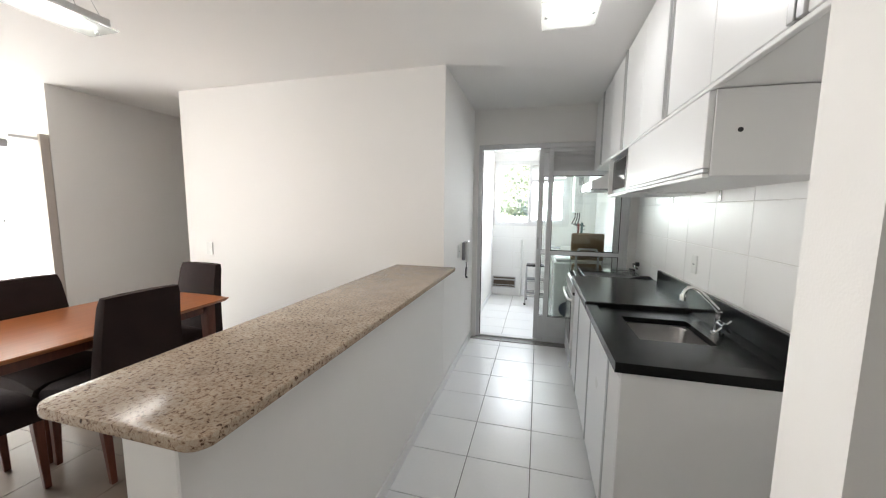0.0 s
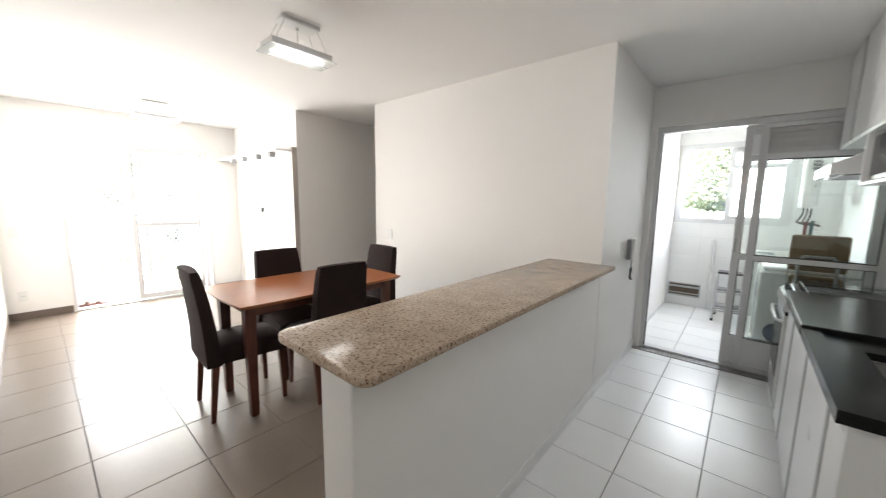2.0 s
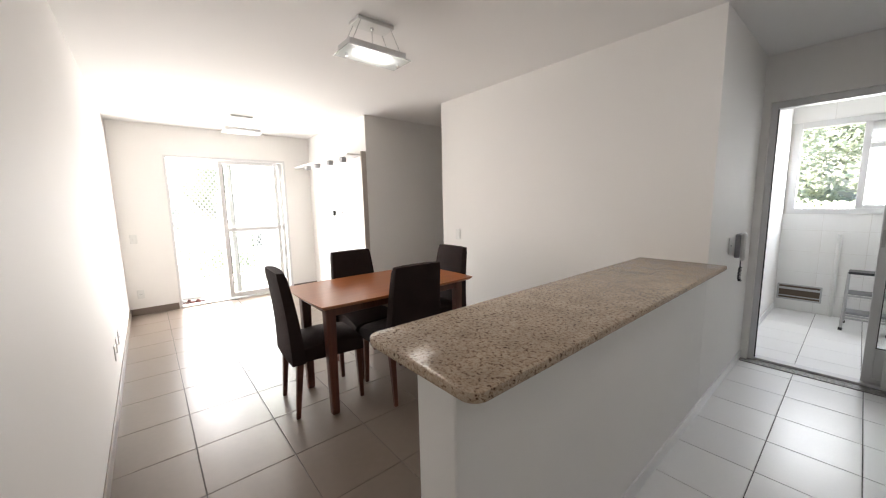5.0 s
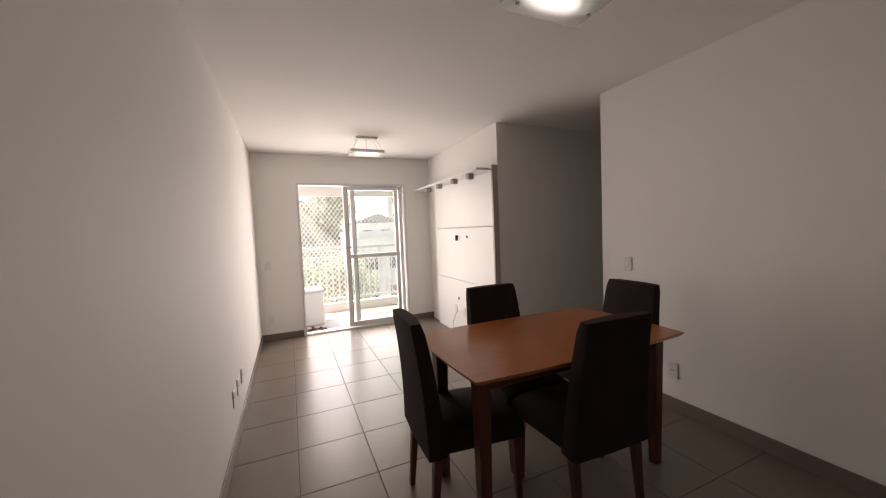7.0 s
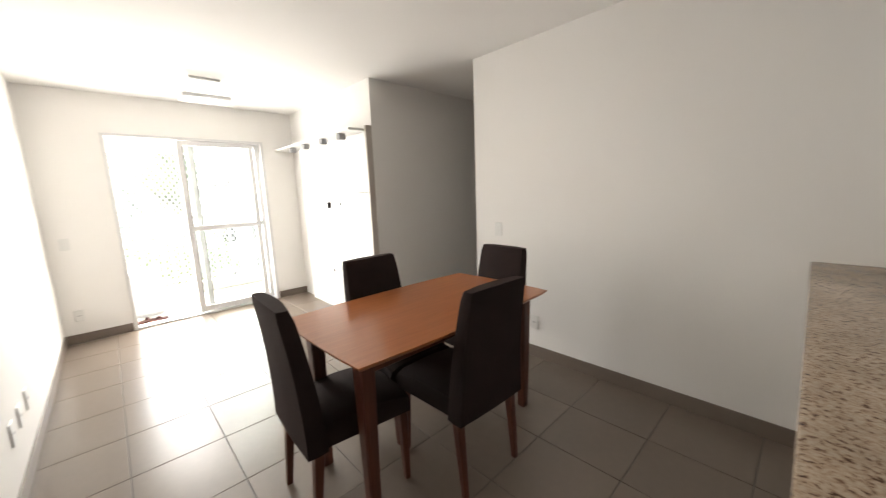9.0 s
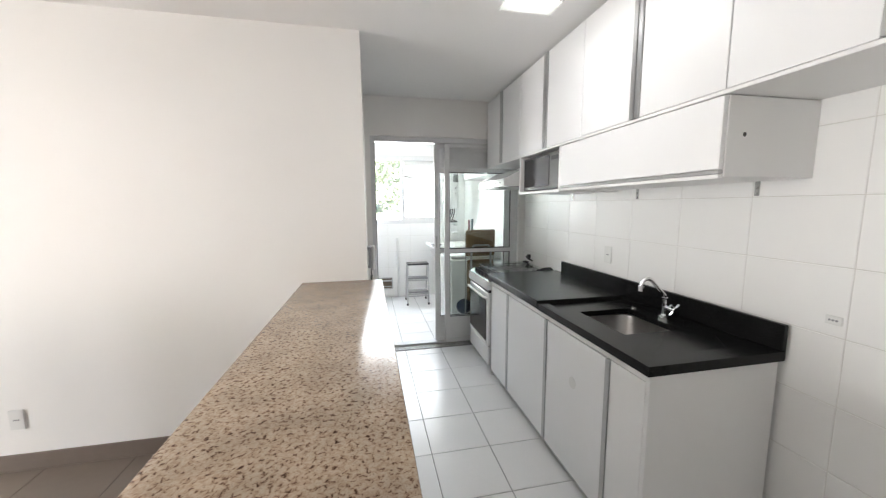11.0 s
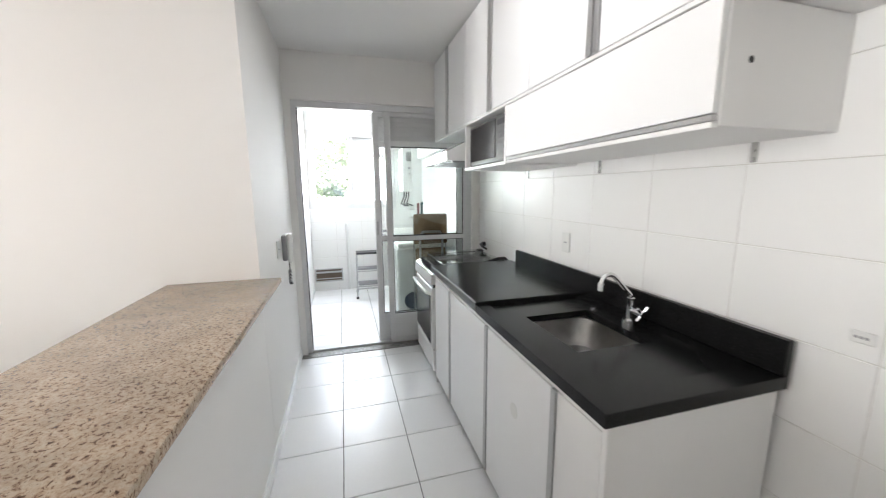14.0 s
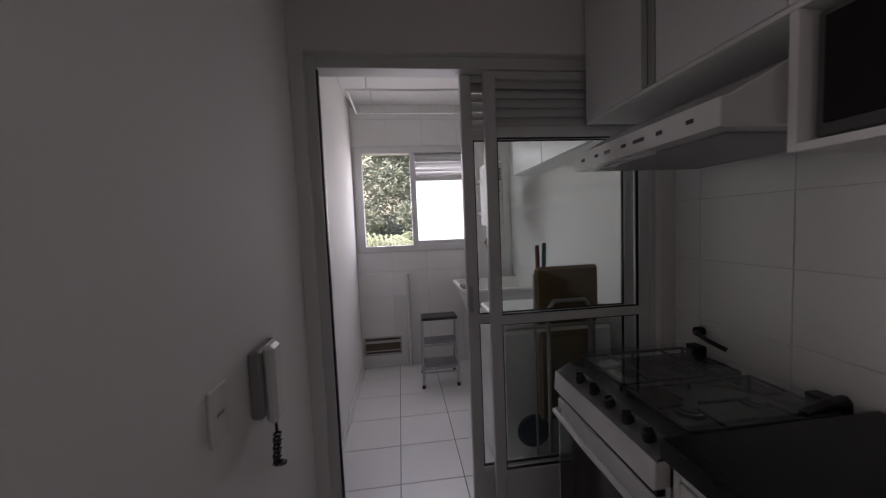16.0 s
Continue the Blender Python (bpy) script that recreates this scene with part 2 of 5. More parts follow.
MILKY = milky("obscured_glass", (0.95, 0.97, 0.96))
LAMP_GLASS = milky("lamp_frosted_glass", (0.93, 0.95, 0.94), 0.45)
GLOW = frosted("lit_lamp_diffuser", (1, 1, 1), 0.16)


# ---- mesh helpers ----
def box(bm, x0, x1, y0, y1, z0, z1, bevel=0.0, seg=1):
    made = bmesh.ops.create_cube(bm, size=1)["verts"]
    for v in made:
        v.co = Vector(((x0 + x1) / 2 + v.co.x * (x1 - x0), (y0 + y1) / 2 + v.co.y * (y1 - y0), (z0 + z1) / 2 + v.co.z * (z1 - z0)))
    if bevel:
        edges = list({e for v in made for e in v.link_edges})
        bmesh.ops.bevel(bm, geom=edges, offset=bevel, segments=seg, affect="EDGES", profile=0.5)


def rod(bm, a, b, r, r2=None, n=10):
    a, b = Vector(a), Vector(b)
    q = (b - a).to_track_quat("Z", "Y").to_matrix().to_4x4()
    m = Matrix.Translation((a + b) / 2) @ q
    bmesh.ops.create_cone(bm, cap_ends=True, segments=n, radius1=r, radius2=r if r2 is None else r2, depth=(b - a).length, matrix=m)


def tube(bm, points, r, n=8):
    for a, b in zip(points, points[1:]):
        rod(bm, a, b, r, n=n)
    for p in points[1:-1]:
        bmesh.ops.create_uvsphere(bm, u_segments=n, v_segments=5, radius=r, matrix=Matrix.Translation(p))


def prism(bm, outline, axis, lo, hi, bevel=0.0):
    """A flat outline pushed along an axis; outline holds the two other coordinates in order."""
    def put(p, w):
        c = list(p)
        c.insert("xyz".index(axis), w)
        return Vector(c)
    lower = [bm.verts.new(put(p, lo)) for p in outline]
    upper = [bm.verts.new(put(p, hi)) for p in outline]
    made = [bm.faces.new(lower), bm.faces.new(upper)]
    n = len(outline)
    for i in range(n):
        made.append(bm.faces.new((lower[i], lower[(i + 1) % n], upper[(i + 1) % n], upper[i])))
    bmesh.ops.recalc_face_normals(bm, faces=made)
    if bevel:
        edges = list({e for f in made[:2] for e in f.edges})
        bmesh.ops.bevel(bm, geom=edges, offset=bevel, segments=2, affect="EDGES", profile=0.5)


def finish(bm, name, material, smooth=False):
    me = bpy.data.meshes.new(name)
    bmesh.ops.recalc_face_normals(bm, faces=bm.faces)
    if smooth:
        for f in bm.faces:
            f.smooth = True
        for e in bm.edges:
            if len(e.link_faces) == 2 and e.calc_face_angle() > 0.6:
                e.smooth = False
    bm.to_mesh(me)
    bm.free()
    me.materials.append(material)
    return me


def setting(name, label, material, *boxes, category="", bevel=0.0):
    """A piece of the setting out of boxes."""
    bm = bmesh.new()
    for b in boxes:
        box(bm, *b, bevel=bevel)
    return tagged(new(name, finish(bm, name, material)), label, category, "", "structure")


def thing(name, label, category, at=(0, 0, 0), group=""):
    ob = new(name)
    ob.empty_display_size = 0.1
    ob.location = at
    return tagged(ob, label, category, group)


def islands(bm):
    """Split a bmesh into pieces that do not touch."""
    bm.verts.index_update()
    seen, groups = set(), []
    for v in bm.verts:
        if v in seen:
            continue
        stack, found = [v], []
        seen.add(v)
        while stack:
            w = stack.pop()
            found.append(w)
            for e in w.link_edges:
                o = e.other_vert(w)
                if o not in seen:
                    seen.add(o)
                    stack.append(o)
        lo = [min(w.co[k] for w in found) - 0.002 for k in range(3)]
        hi = [max(w.co[k] for w in found) + 0.002 for k in range(3)]
        merged = [found, lo, hi]
        again = True
        while again:
            again = False
            for g in list(groups):
                if all(g[1][k] <= merged[2][k] and g[2][k] >= merged[1][k] for k in range(3)):
                    groups.remove(g)
                    merged = [merged[0] + g[0], [min(a, b) for a, b in zip(merged[1], g[1])], [max(a, b) for a, b in zip(merged[2], g[2])]]
                    again = True
        groups.append(merged)
    if len(groups) == 1:
        return [bm]
    out = []
    for g in groups:
        keep = {w.index for w in g[0]}
        c = bm.copy()
        c.verts.ensure_lookup_table()
        bmesh.ops.delete(c, geom=[w for w in c.verts if w.index not in keep], context="VERTS")
        out.append(c)
    bm.free()
    return out


def part(root, name, material, build, label="", smooth=False, local=False, joined=False):
    """A part of a thing; build fills a bmesh in world places (or the thing's own, if local)."""
    bm = bmesh.new()
    build(bm)
    if not local:
        off = root.location.copy()
        if root.parent:
            off += root.parent.location
        bmesh.ops.translate(bm, verts=bm.verts, vec=-off)
    made = None
    for piece in [bm] if joined else islands(bm):
        ob = new(name, finish(piece, name, material, smooth))
        ob.parent = root
        if label:
            ob["label"] = label
        made = made or ob
    return made


def boxes(*rows, bevel=0.002):
    return lambda bm: [box(bm, *r, bevel=bevel) for r in rows]


def pieces(parent, name, mesh, places):
    for p in places:
        o = new(name, mesh)
        o.location, o.parent = p, parent


# ---- plan ----
CEILING = 2.47
WEST, SOUTH, EAST, NORTH = -5.42, -2.86, 1.63, 0.025
DOOR_Y = 1.25
BACK_Y = 3.36

# ---- the large structure ----
floor = setting("floor", "dark grout bed under taupe and white floor tiles", DARK_GROUT, (WEST - 0.2, 2.6, SOUTH - 0.2, 3.5, -0.15, -0.004), category="floor")
# second slab is unseen, added over the corridor to keep sky light out
setting("ceiling", "smooth white painted plaster ceiling", CEIL, (WEST - 0.2, 2.6, SOUTH - 0.2, DOOR_Y + 0.14, CEILING, CEILING + 0.15), (WEST - 0.2, -0.14, DOOR_Y + 0.14, 2.5, CEILING, CEILING + 0.15), category="ceiling")
setting("ceiling_laundry", "white painted laundry ceiling", CEIL, (-0.2, 1.9, DOOR_Y + 0.14, BACK_Y + 0.2, 2.62, 2.77), category="ceiling")
setting("wall_south", "long white painted plaster wall", WALL, (WEST, 2.6, SOUTH - 0.15, SOUTH, -0.1, CEILING), category="wall")
# balcony wall with its door opening
BD0, BD1, BDZ = -2.335, -0.812, 2.085
setting("wall_west", "white painted wall round the balcony door", WALL, (WEST - 0.15, WEST, SOUTH - 0.15, BD0, -0.1, CEILING), (WEST - 0.15, WEST, BD1, 0.2, -0.1, CEILING), (WEST - 0.15, WEST, BD0, BD1, BDZ, CEILING), category="wall")
setting("wall_panel_side", "white painted wall behind the television panel", WALL, (WEST - 0.15, -3.44, -0.42, 2.4, -0.1, CEILING), category="wall")
# out of view, at a guessed depth; only shuts the corridor
setting("wall_corridor_end", "unseen white wall added to close the corridor", WALL, (-3.44, -2.51, 2.2, 2.4, -0.1, CEILING), category="wall")
setting("wall_north", "large plain white painted dining wall", WALL, (-2.51, 0.0, NORTH, 0.14, -0.1, CEILING), (-2.51, -2.37, 0.14, 2.4, -0.1, CEILING), category="wall")
setting("wall_kitchen_side", "white painted wall with the entry phone", WALL, (-0.14, 0.0, 0.14, DOOR_Y + 0.14, -0.1, 2.77), (-0.18, -0.04, DOOR_Y + 0.14, BACK_Y + 0.15, -0.1, 2.77), category="wall")
setting("wall_kitchen_door", "white wall above and beside the sliding door", WALL, (0.0, 0.05, DOOR_Y, DOOR_Y + 0.14, -0.1, 2.77), (0.05, 1.56, DOOR_Y, DOOR_Y + 0.14, 2.115, 2.77), (1.56, 1.78, DOOR_Y, DOOR_Y + 0.14, -0.1, 2.77), category="wall")
wall_east = setting("wall_east", "kitchen wall bed with pale grout", GROUT, (EAST + 0.0022, EAST + 0.15, -2.0, DOOR_Y, -0.1, CEILING), category="wall")
setting("wall_entry", "white painted wall end beside the kitchen entry", WALL, (1.03, EAST + 0.15, -2.10, -1.99, -0.1, CEILING), category="wall")
# out of view; added to close the entrance end of the room
setting("wall_entry_back", "unseen white wall added to close the room behind the entrance", WALL, (2.45, 2.6, SOUTH, -2.10, -0.1, CEILING), (EAST + 0.15, 2.6, -2.10, -1.95, -0.1, CEILING), category="wall")
# laundry
setting("wall_laundry_east", "white laundry side wall", WALL, (1.55, 1.78, DOOR_Y + 0.14, BACK_Y + 0.15, -0.1, 2.77), category="wall")
LW = (0.008, 1.135, 1.195, 2.20)
wall_laundry_back = setting("wall_laundry_back", "white tiled laundry wall round the window", GROUT, (-0.04, LW[0], BACK_Y + 0.0022, BACK_Y + 0.15, -0.1, 2.77), (LW[1], 1.62, BACK_Y + 0.0022, BACK_Y + 0.15, -0.1, 2.77), (LW[0], LW[1], BACK_Y + 0.0022, BACK_Y + 0.15, -0.1, LW[2]), (LW[0], LW[1], BACK_Y + 0.0022, BACK_Y + 0.15, LW[3], 2.77), category="wall")
setting("threshold", "grey granite threshold under the sliding door", GREY_GRANITE, (0.0, 1.62, 1.19, 1.40, -0.1, 0.006), category="threshold", bevel=0.003)
# half wall of the breakfast bar
setting("wall_bar", "white painted half wall carrying the bar", WALL, (-0.154, 0.0, -2.065, NORTH, -0.1, 0.960), category="half wall", bevel=0.004)
setting("baseboard", "taupe stoneware baseboard along the living walls", SKIRTING,
        (-2.51, -0.154, NORTH - 0.010, NORTH, 0.0, 0.098), (WEST, 2.4, SOUTH, SOUTH + 0.010, 0.0, 0.092), (WEST, WEST + 0.010, SOUTH + 0.012, BD0 - 0.01, 0.0, 0.088),
        (WEST, WEST + 0.010, BD1 + 0.01, -0.42, 0.0, 0.088), (-0.164, -0.154, -2.06, -0.012, 0.0, 0.088), (-3.44, -3.43, -0.42, 2.2, 0, 0.088), (-2.52, -2.51, 0, 2.2, 0, 0.088), category="baseboard", bevel=0.002)
setting("baseboard_kitchen", "white tile baseboard in the kitchen", KTILE, (0.0, 0.009, -2.06, DOOR_Y, 0.0, 0.075), (-0.04, -0.031, DOOR_Y + 0.15, BACK_Y, 0.0, 0.075), category="baseboard", bevel=0.002)


# ---- doors and windows ----
def balcony_door():
    d = thing("balcony_door", "white aluminium sliding glass balcony door, half open", "door", (WEST, (BD0 + BD1) / 2, 0))
    d["kind"] = "structure"
    x0, x1 = WEST - 0.11, WEST + 0.012
    part(d, "frame", ALU_WHITE, boxes((x0, x1, BD0, BD0 + 0.03, 0, BDZ), (x0, x1, BD1 - 0.03, BD1, 0, BDZ), (x0, x1, BD0 + 0.03, BD1 - 0.03, BDZ - 0.03, BDZ), (x0, x1 - 0.004, BD0 + 0.03, BD1 - 0.03, -0.002, 0.02)))
    # two leaves, slid together over one half
    for xa, ya, yb in ((WEST - 0.035, -1.725, -0.93), (WEST - 0.085, -1.62, -0.85)):
        xb = xa + 0.032
        part(d, "leaf", ALU_WHITE, boxes((xa, xb, ya, ya + 0.055, 0.03, BDZ - 0.035), (xa, xb, yb - 0.055, yb, 0.03, BDZ - 0.035), (xa, xb, ya + 0.055, yb - 0.055, BDZ - 0.085, BDZ - 0.035), (xa, xb, ya + 0.055, yb - 0.055, 0.03, 0.10), (xa, xb, ya + 0.055, yb - 0.055, 1.02, 1.075)))
        part(d, "seal", RUBBER, boxes((xa + 0.012, xb + 0.001, ya + 0.055, ya + 0.062, 0.10, 1.02), (xa + 0.012, xb + 0.001, ya + 0.055, ya + 0.062, 1.075, BDZ - 0.085), bevel=0))
        for z0, z1 in ((0.10, 1.02), (1.075, BDZ - 0.085)):
            p = part(d, "pane", PANE, boxes((xa + 0.014, xa + 0.019, ya + 0.056, yb - 0.056, z0, z1), bevel=0))
            p.visible_shadow = False


balcony_door()


def kitchen_door():
    d = thing("sliding_door", "grey-white aluminium sliding door with louvres and glass, half open", "door", (0.8, 1.33, 0))
    d["kind"] = "structure"
    y0, y1 = 1.285, 1.375
    part(d, "frame", ALU_WHITE, boxes((0.045, 0.088, y0, y1, 0, 2.115), (1.535, 1.565, y0, y1, 0, 2.115), (0.088, 1.535, y0, y1, 2.065, 2.115), (0.088, 1.535, y0 + 0.01, y1, 0.006, 0.022)))
    part(d, "seal", RUBBER, boxes((0.088, 0.094, 1.30, 1.325, 0.02, 2.065), bevel=0))
    for ya, xa, xb in ((1.292, 0.775, 1.535), (1.335, 0.680, 1.49)):
        yb = ya + 0.035
        part(d, "leaf", ALU_WHITE, boxes((xa, xa + 0.05, ya, yb, 0.025, 2.063), (xb - 0.05, xb, ya, yb, 0.025, 2.063), (xa + 0.05, xb - 0.05, ya, yb, 2.03, 2.063), (xa + 0.05, xb - 0.05, ya, yb, 1.785, 1.83),
                                         (xa + 0.05, xb - 0.05, ya, yb, 0.965, 1.005), (xa + 0.05, xb - 0.05, ya, yb, 0.025, 0.06), (xa + 0.05, xb - 0.05, ya + 0.008, yb - 0.008, 0.06, 0.255), (xa + 0.05, xb - 0.05, ya, yb, 0.255, 0.285)))
        for i in range(5):
            z = 1.832 + i * 0.0395

            def slat(bm, z=z):
                prism(bm, [(ya + 0.004, z), (ya + 0.010, z), (yb - 0.004, z + 0.042), (yb - 0.010, z + 0.042)], "x", xa + 0.05, xb - 0.05)
            part(d, "slat", ALU_WHITE, slat)
        part(d, "seal", RUBBER, boxes(*[r for z0, z1 in ((0.285, 0.965), (1.005, 1.785)) for r in ((xa + 0.05, xa + 0.055, ya + 0.006, ya + 0.018, z0, z1), (xb - 0.055, xb - 0.05, ya + 0.006, ya + 0.018, z0, z1), (xa + 0.055, xb - 0.055, ya + 0.006, ya + 0.018, z1 - 0.005, z1), (xa + 0.055, xb - 0.055, ya + 0.006, ya + 0.018, z0, z0 + 0.005))], bevel=0))
        for z0, z1 in ((0.285, 0.965), (1.005, 1.785)):
            p = part(d, "pane", PANE, boxes((xa + 0.051, xb - 0.051, ya + 0.012, ya + 0.016, z0, z1), bevel=0))
            p.visible_shadow = False
    part(d, "lock", ALU_GREY, boxes((0.688, 0.705, 1.328, 1.335, 1.02, 1.14)))


kitchen_door()


def laundry_window():
    w = thing("window_1", "white aluminium laundry window with louvres, one sash open", "window", (0.63, BACK_Y, 1.19))
    w["kind"] = "structure"
    x0, x1, z0, z1 = LW
    ya, yb = BACK_Y - 0.012, BACK_Y + 0.09
    part(w, "frame", ALU_WHITE, boxes((x0 - 0.02, x0 + 0.045, ya, yb, z0 - 0.02, z1 + 0.02), (x1 - 0.045, x1 + 0.02, ya, yb, z0 - 0.02, z1 + 0.02), (x0 + 0.045, x1 - 0.045, ya, yb, z1 - 0.05, z1 + 0.02), (x0 + 0.045, x1 - 0.045, ya, yb, z0 - 0.02, z0 + 0.04)))
    part(w, "sash", ALU_WHITE, boxes((0.522, 0.577, ya + 0.01, yb - 0.03, z0 + 0.04, z1 - 0.05), (0.577, x1 - 0.045, ya + 0.01, yb - 0.03, 1.875, 1.92), (x1 - 0.085, x1 - 0.045, ya + 0.01, yb - 0.03, z0 + 0.04, 1.875), (0.577, x1 - 0.085, ya + 0.01, yb - 0.03, z0 + 0.04, z0 + 0.08)))
    for i in range(5):
        z = 1.923 + i * 0.045
        part(w, "slat", ALU_WHITE, lambda bm, z=z: prism(bm, [(ya + 0.012, z), (ya + 0.018, z), (ya + 0.05, z + 0.05), (ya + 0.044, z + 0.05)], "x", 0.577, x1 - 0.045))
    p = part(w, "pane", MILKY, boxes((0.577, x1 - 0.085, ya + 0.03, ya + 0.035, z0 + 0.08, 1.875), bevel=0), label="white frosted glass pane")
    p.visible_shadow = False


laundry_window()


# ---- dining corner ----
def table():
    t = thing("dining_table", "cherry wood dining table with tapered corners and square legs", "table", (-1.81, -1.185, 0))
    x0, x1, y0, y1 = -2.195, -1.465, -1.825, -0.55
    top = []
    n = 10
    for (ax, ay), (bx, by), (nx, ny) in (((x0, y0), (x1, y0), (0, -1)), ((x1, y0), (x1, y1), (1, 0)), ((x1, y1), (x0, y1), (0, 1)), ((x0, y1), (x0, y0), (-1, 0))):
        for i in range(n):
            s = i / n
            bow = 0.022 * 4 * s * (1 - s) * (1 if nx else 0.8)
            top.append((ax + (bx - ax) * s + nx * bow, ay + (by - ay) * s + ny * bow))
    cx, cy = -1.83, -1.1875

    def slab(bm):
        lower = [bm.verts.new((cx + (p[0] - cx) * 0.955, cy + (p[1] - cy) * 0.972, 0.752)) for p in top]
        upper = [bm.verts.new((p[0], p[1], 0.777)) for p in top]
        rim = [bm.verts.new((p[0], p[1], 0.770)) for p in top]
        bm.faces.new(upper), bm.faces.new(lower)
        for a, b in ((lower, rim), (rim, upper)):
            for i in range(len(top)):
                j = (i + 1) % len(top)
                bm.faces.new((a[i], a[j], b[j], b[i]))
    part(t, "top", CHERRY, slab)
    part(t, "apron", LEG_WOOD, boxes((-2.05, -2.03, -1.70, -0.67, 0.675, 0.752), (-1.59, -1.57, -1.70, -0.67, 0.675, 0.752), (-2.03, -1.59, -1.735, -1.715, 0.675, 0.752), (-2.03, -1.59, -0.655, -0.635, 0.675, 0.752)))
    for lx in (-2.045, -1.59):
        for ly in (-1.735, -0.615):
            def leg(bm, lx=lx, ly=ly):
                made = bmesh.ops.create_cube(bm, size=1)["verts"]
                for v in made:
                    w = 0.034 if v.co.z > 0 else 0.024
                    v.co = Vector((lx + v.co.x * 2 * w, ly + v.co.y * 2 * w, 0.752 if v.co.z > 0 else 0.0))
                bmesh.ops.bevel(bm, geom=list(bm.edges), offset=0.004, segments=2, affect="EDGES")
            part(t, "leg", LEG_WOOD, leg)


table()


def chair():
    """Faces +y in its own frame; origin on the floor under the seat's middle."""
    c = thing("dining_chair", "dining chair in black-brown suede with stained wooden legs", "chair", group="chairs round the dining table")

    def seat(bm):
        n = 8
        rows = []
        for i in range(n + 1):
            s = i / n
            rows.append((-0.20 + 0.42 * s, 0.19 + 0.03 * s, 0.475 + 0.022 * math.sin(math.pi * s) - 0.012 * s))
        prof = []
        for y, w, z in rows:
            prof.append([(-w, y, 0.375), (-w - 0.004, y, 0.42), (-w + 0.006, y, z - 0.02), (-w + 0.05, y, z), (0, y, z + 0.008), (w - 0.05, y, z), (w - 0.006, y, z - 0.02), (w + 0.004, y, 0.42), (w, y, 0.375)])
        vs = [[bm.verts.new(p) for p in r] for r in prof]
        for a, b in zip(vs, vs[1:]):
            for i in range(len(a)):
                j = (i + 1) % len(a)
                bm.faces.new((a[i], a[j], b[j], b[i]))
        bm.faces.new(vs[0]), bm.faces.new(vs[-1])
    part(c, "seat", FABRIC, seat, smooth=True, local=True)

    def back(bm):
        n = 12
        vs = []
        for i in range(n + 1):
            s = i / n
            z = 0.375 + 0.605 * s
            y = -0.215 - 0.010 * s - 0.055 * s * s
            w = 0.215 - 0.035 * s
            d = 0.042 - 0.014 * s
            if i == n:
                w, d = w - 0.004, d - 0.006
            crown = 0.003 if i == n else 0
            vs.append([bm.verts.new(p) for p in ((-w, y - d, z - crown), (-w * 0.5, y - d - 0.004, z), (0, y - d - 0.006, z), (w * 0.5, y - d - 0.004, z), (w, y - d, z - crown), (w + 0.005, y, z - crown), (w, y + d, z - crown), (w * 0.5, y + d + 0.01, z), (0, y + d + 0.014, z), (-w * 0.5, y + d + 0.01, z), (-w, y + d, z - crown), (-w - 0.005, y, z - crown))])
        for a, b in zip(vs, vs[1:]):
            for i in range(len(a)):
                j = (i + 1) % len(a)
                bm.faces.new((a[i], a[j], b[j], b[i]))
        bm.faces.new(vs[0]), bm.faces.new(vs[-1])
    part(c, "backrest", FABRIC, back, smooth=True, local=True)
    for sx in (-1, 1):
        for y, dy in ((-0.205, -0.035), (0.195, 0.012)):
            def leg(bm, sx=sx, y=y, dy=dy):
                made = bmesh.ops.create_cube(bm, size=1)["verts"]
                for v in made:
                    w = 0.021 if v.co.z > 0 else 0.013
                    lean = 0 if v.co.z > 0 else 1
                    v.co = Vector((sx * 0.182 + v.co.x * 2 * w, y + dy * lean + v.co.y * 2 * w, 0.38 if v.co.z > 0 else 0.0))
                bmesh.ops.bevel(bm, geom=list(bm.edges), offset=0.003, segments=1, affect="EDGES")
            part(c, "leg", LEG_WOOD, leg, local=True)
    return c


chair_1 = chair()
chair_1.matrix_basis = pose(-1.860, -1.695, 0, rz=-3)
copy_thing(chair_1, pose(-1.615, -1.195, 0, rz=88))
copy_thing(chair_1, pose(-2.09, -1.20, 0, rz=-90))
copy_thing(chair_1, pose(-1.93, -0.64, 0, rz=178))


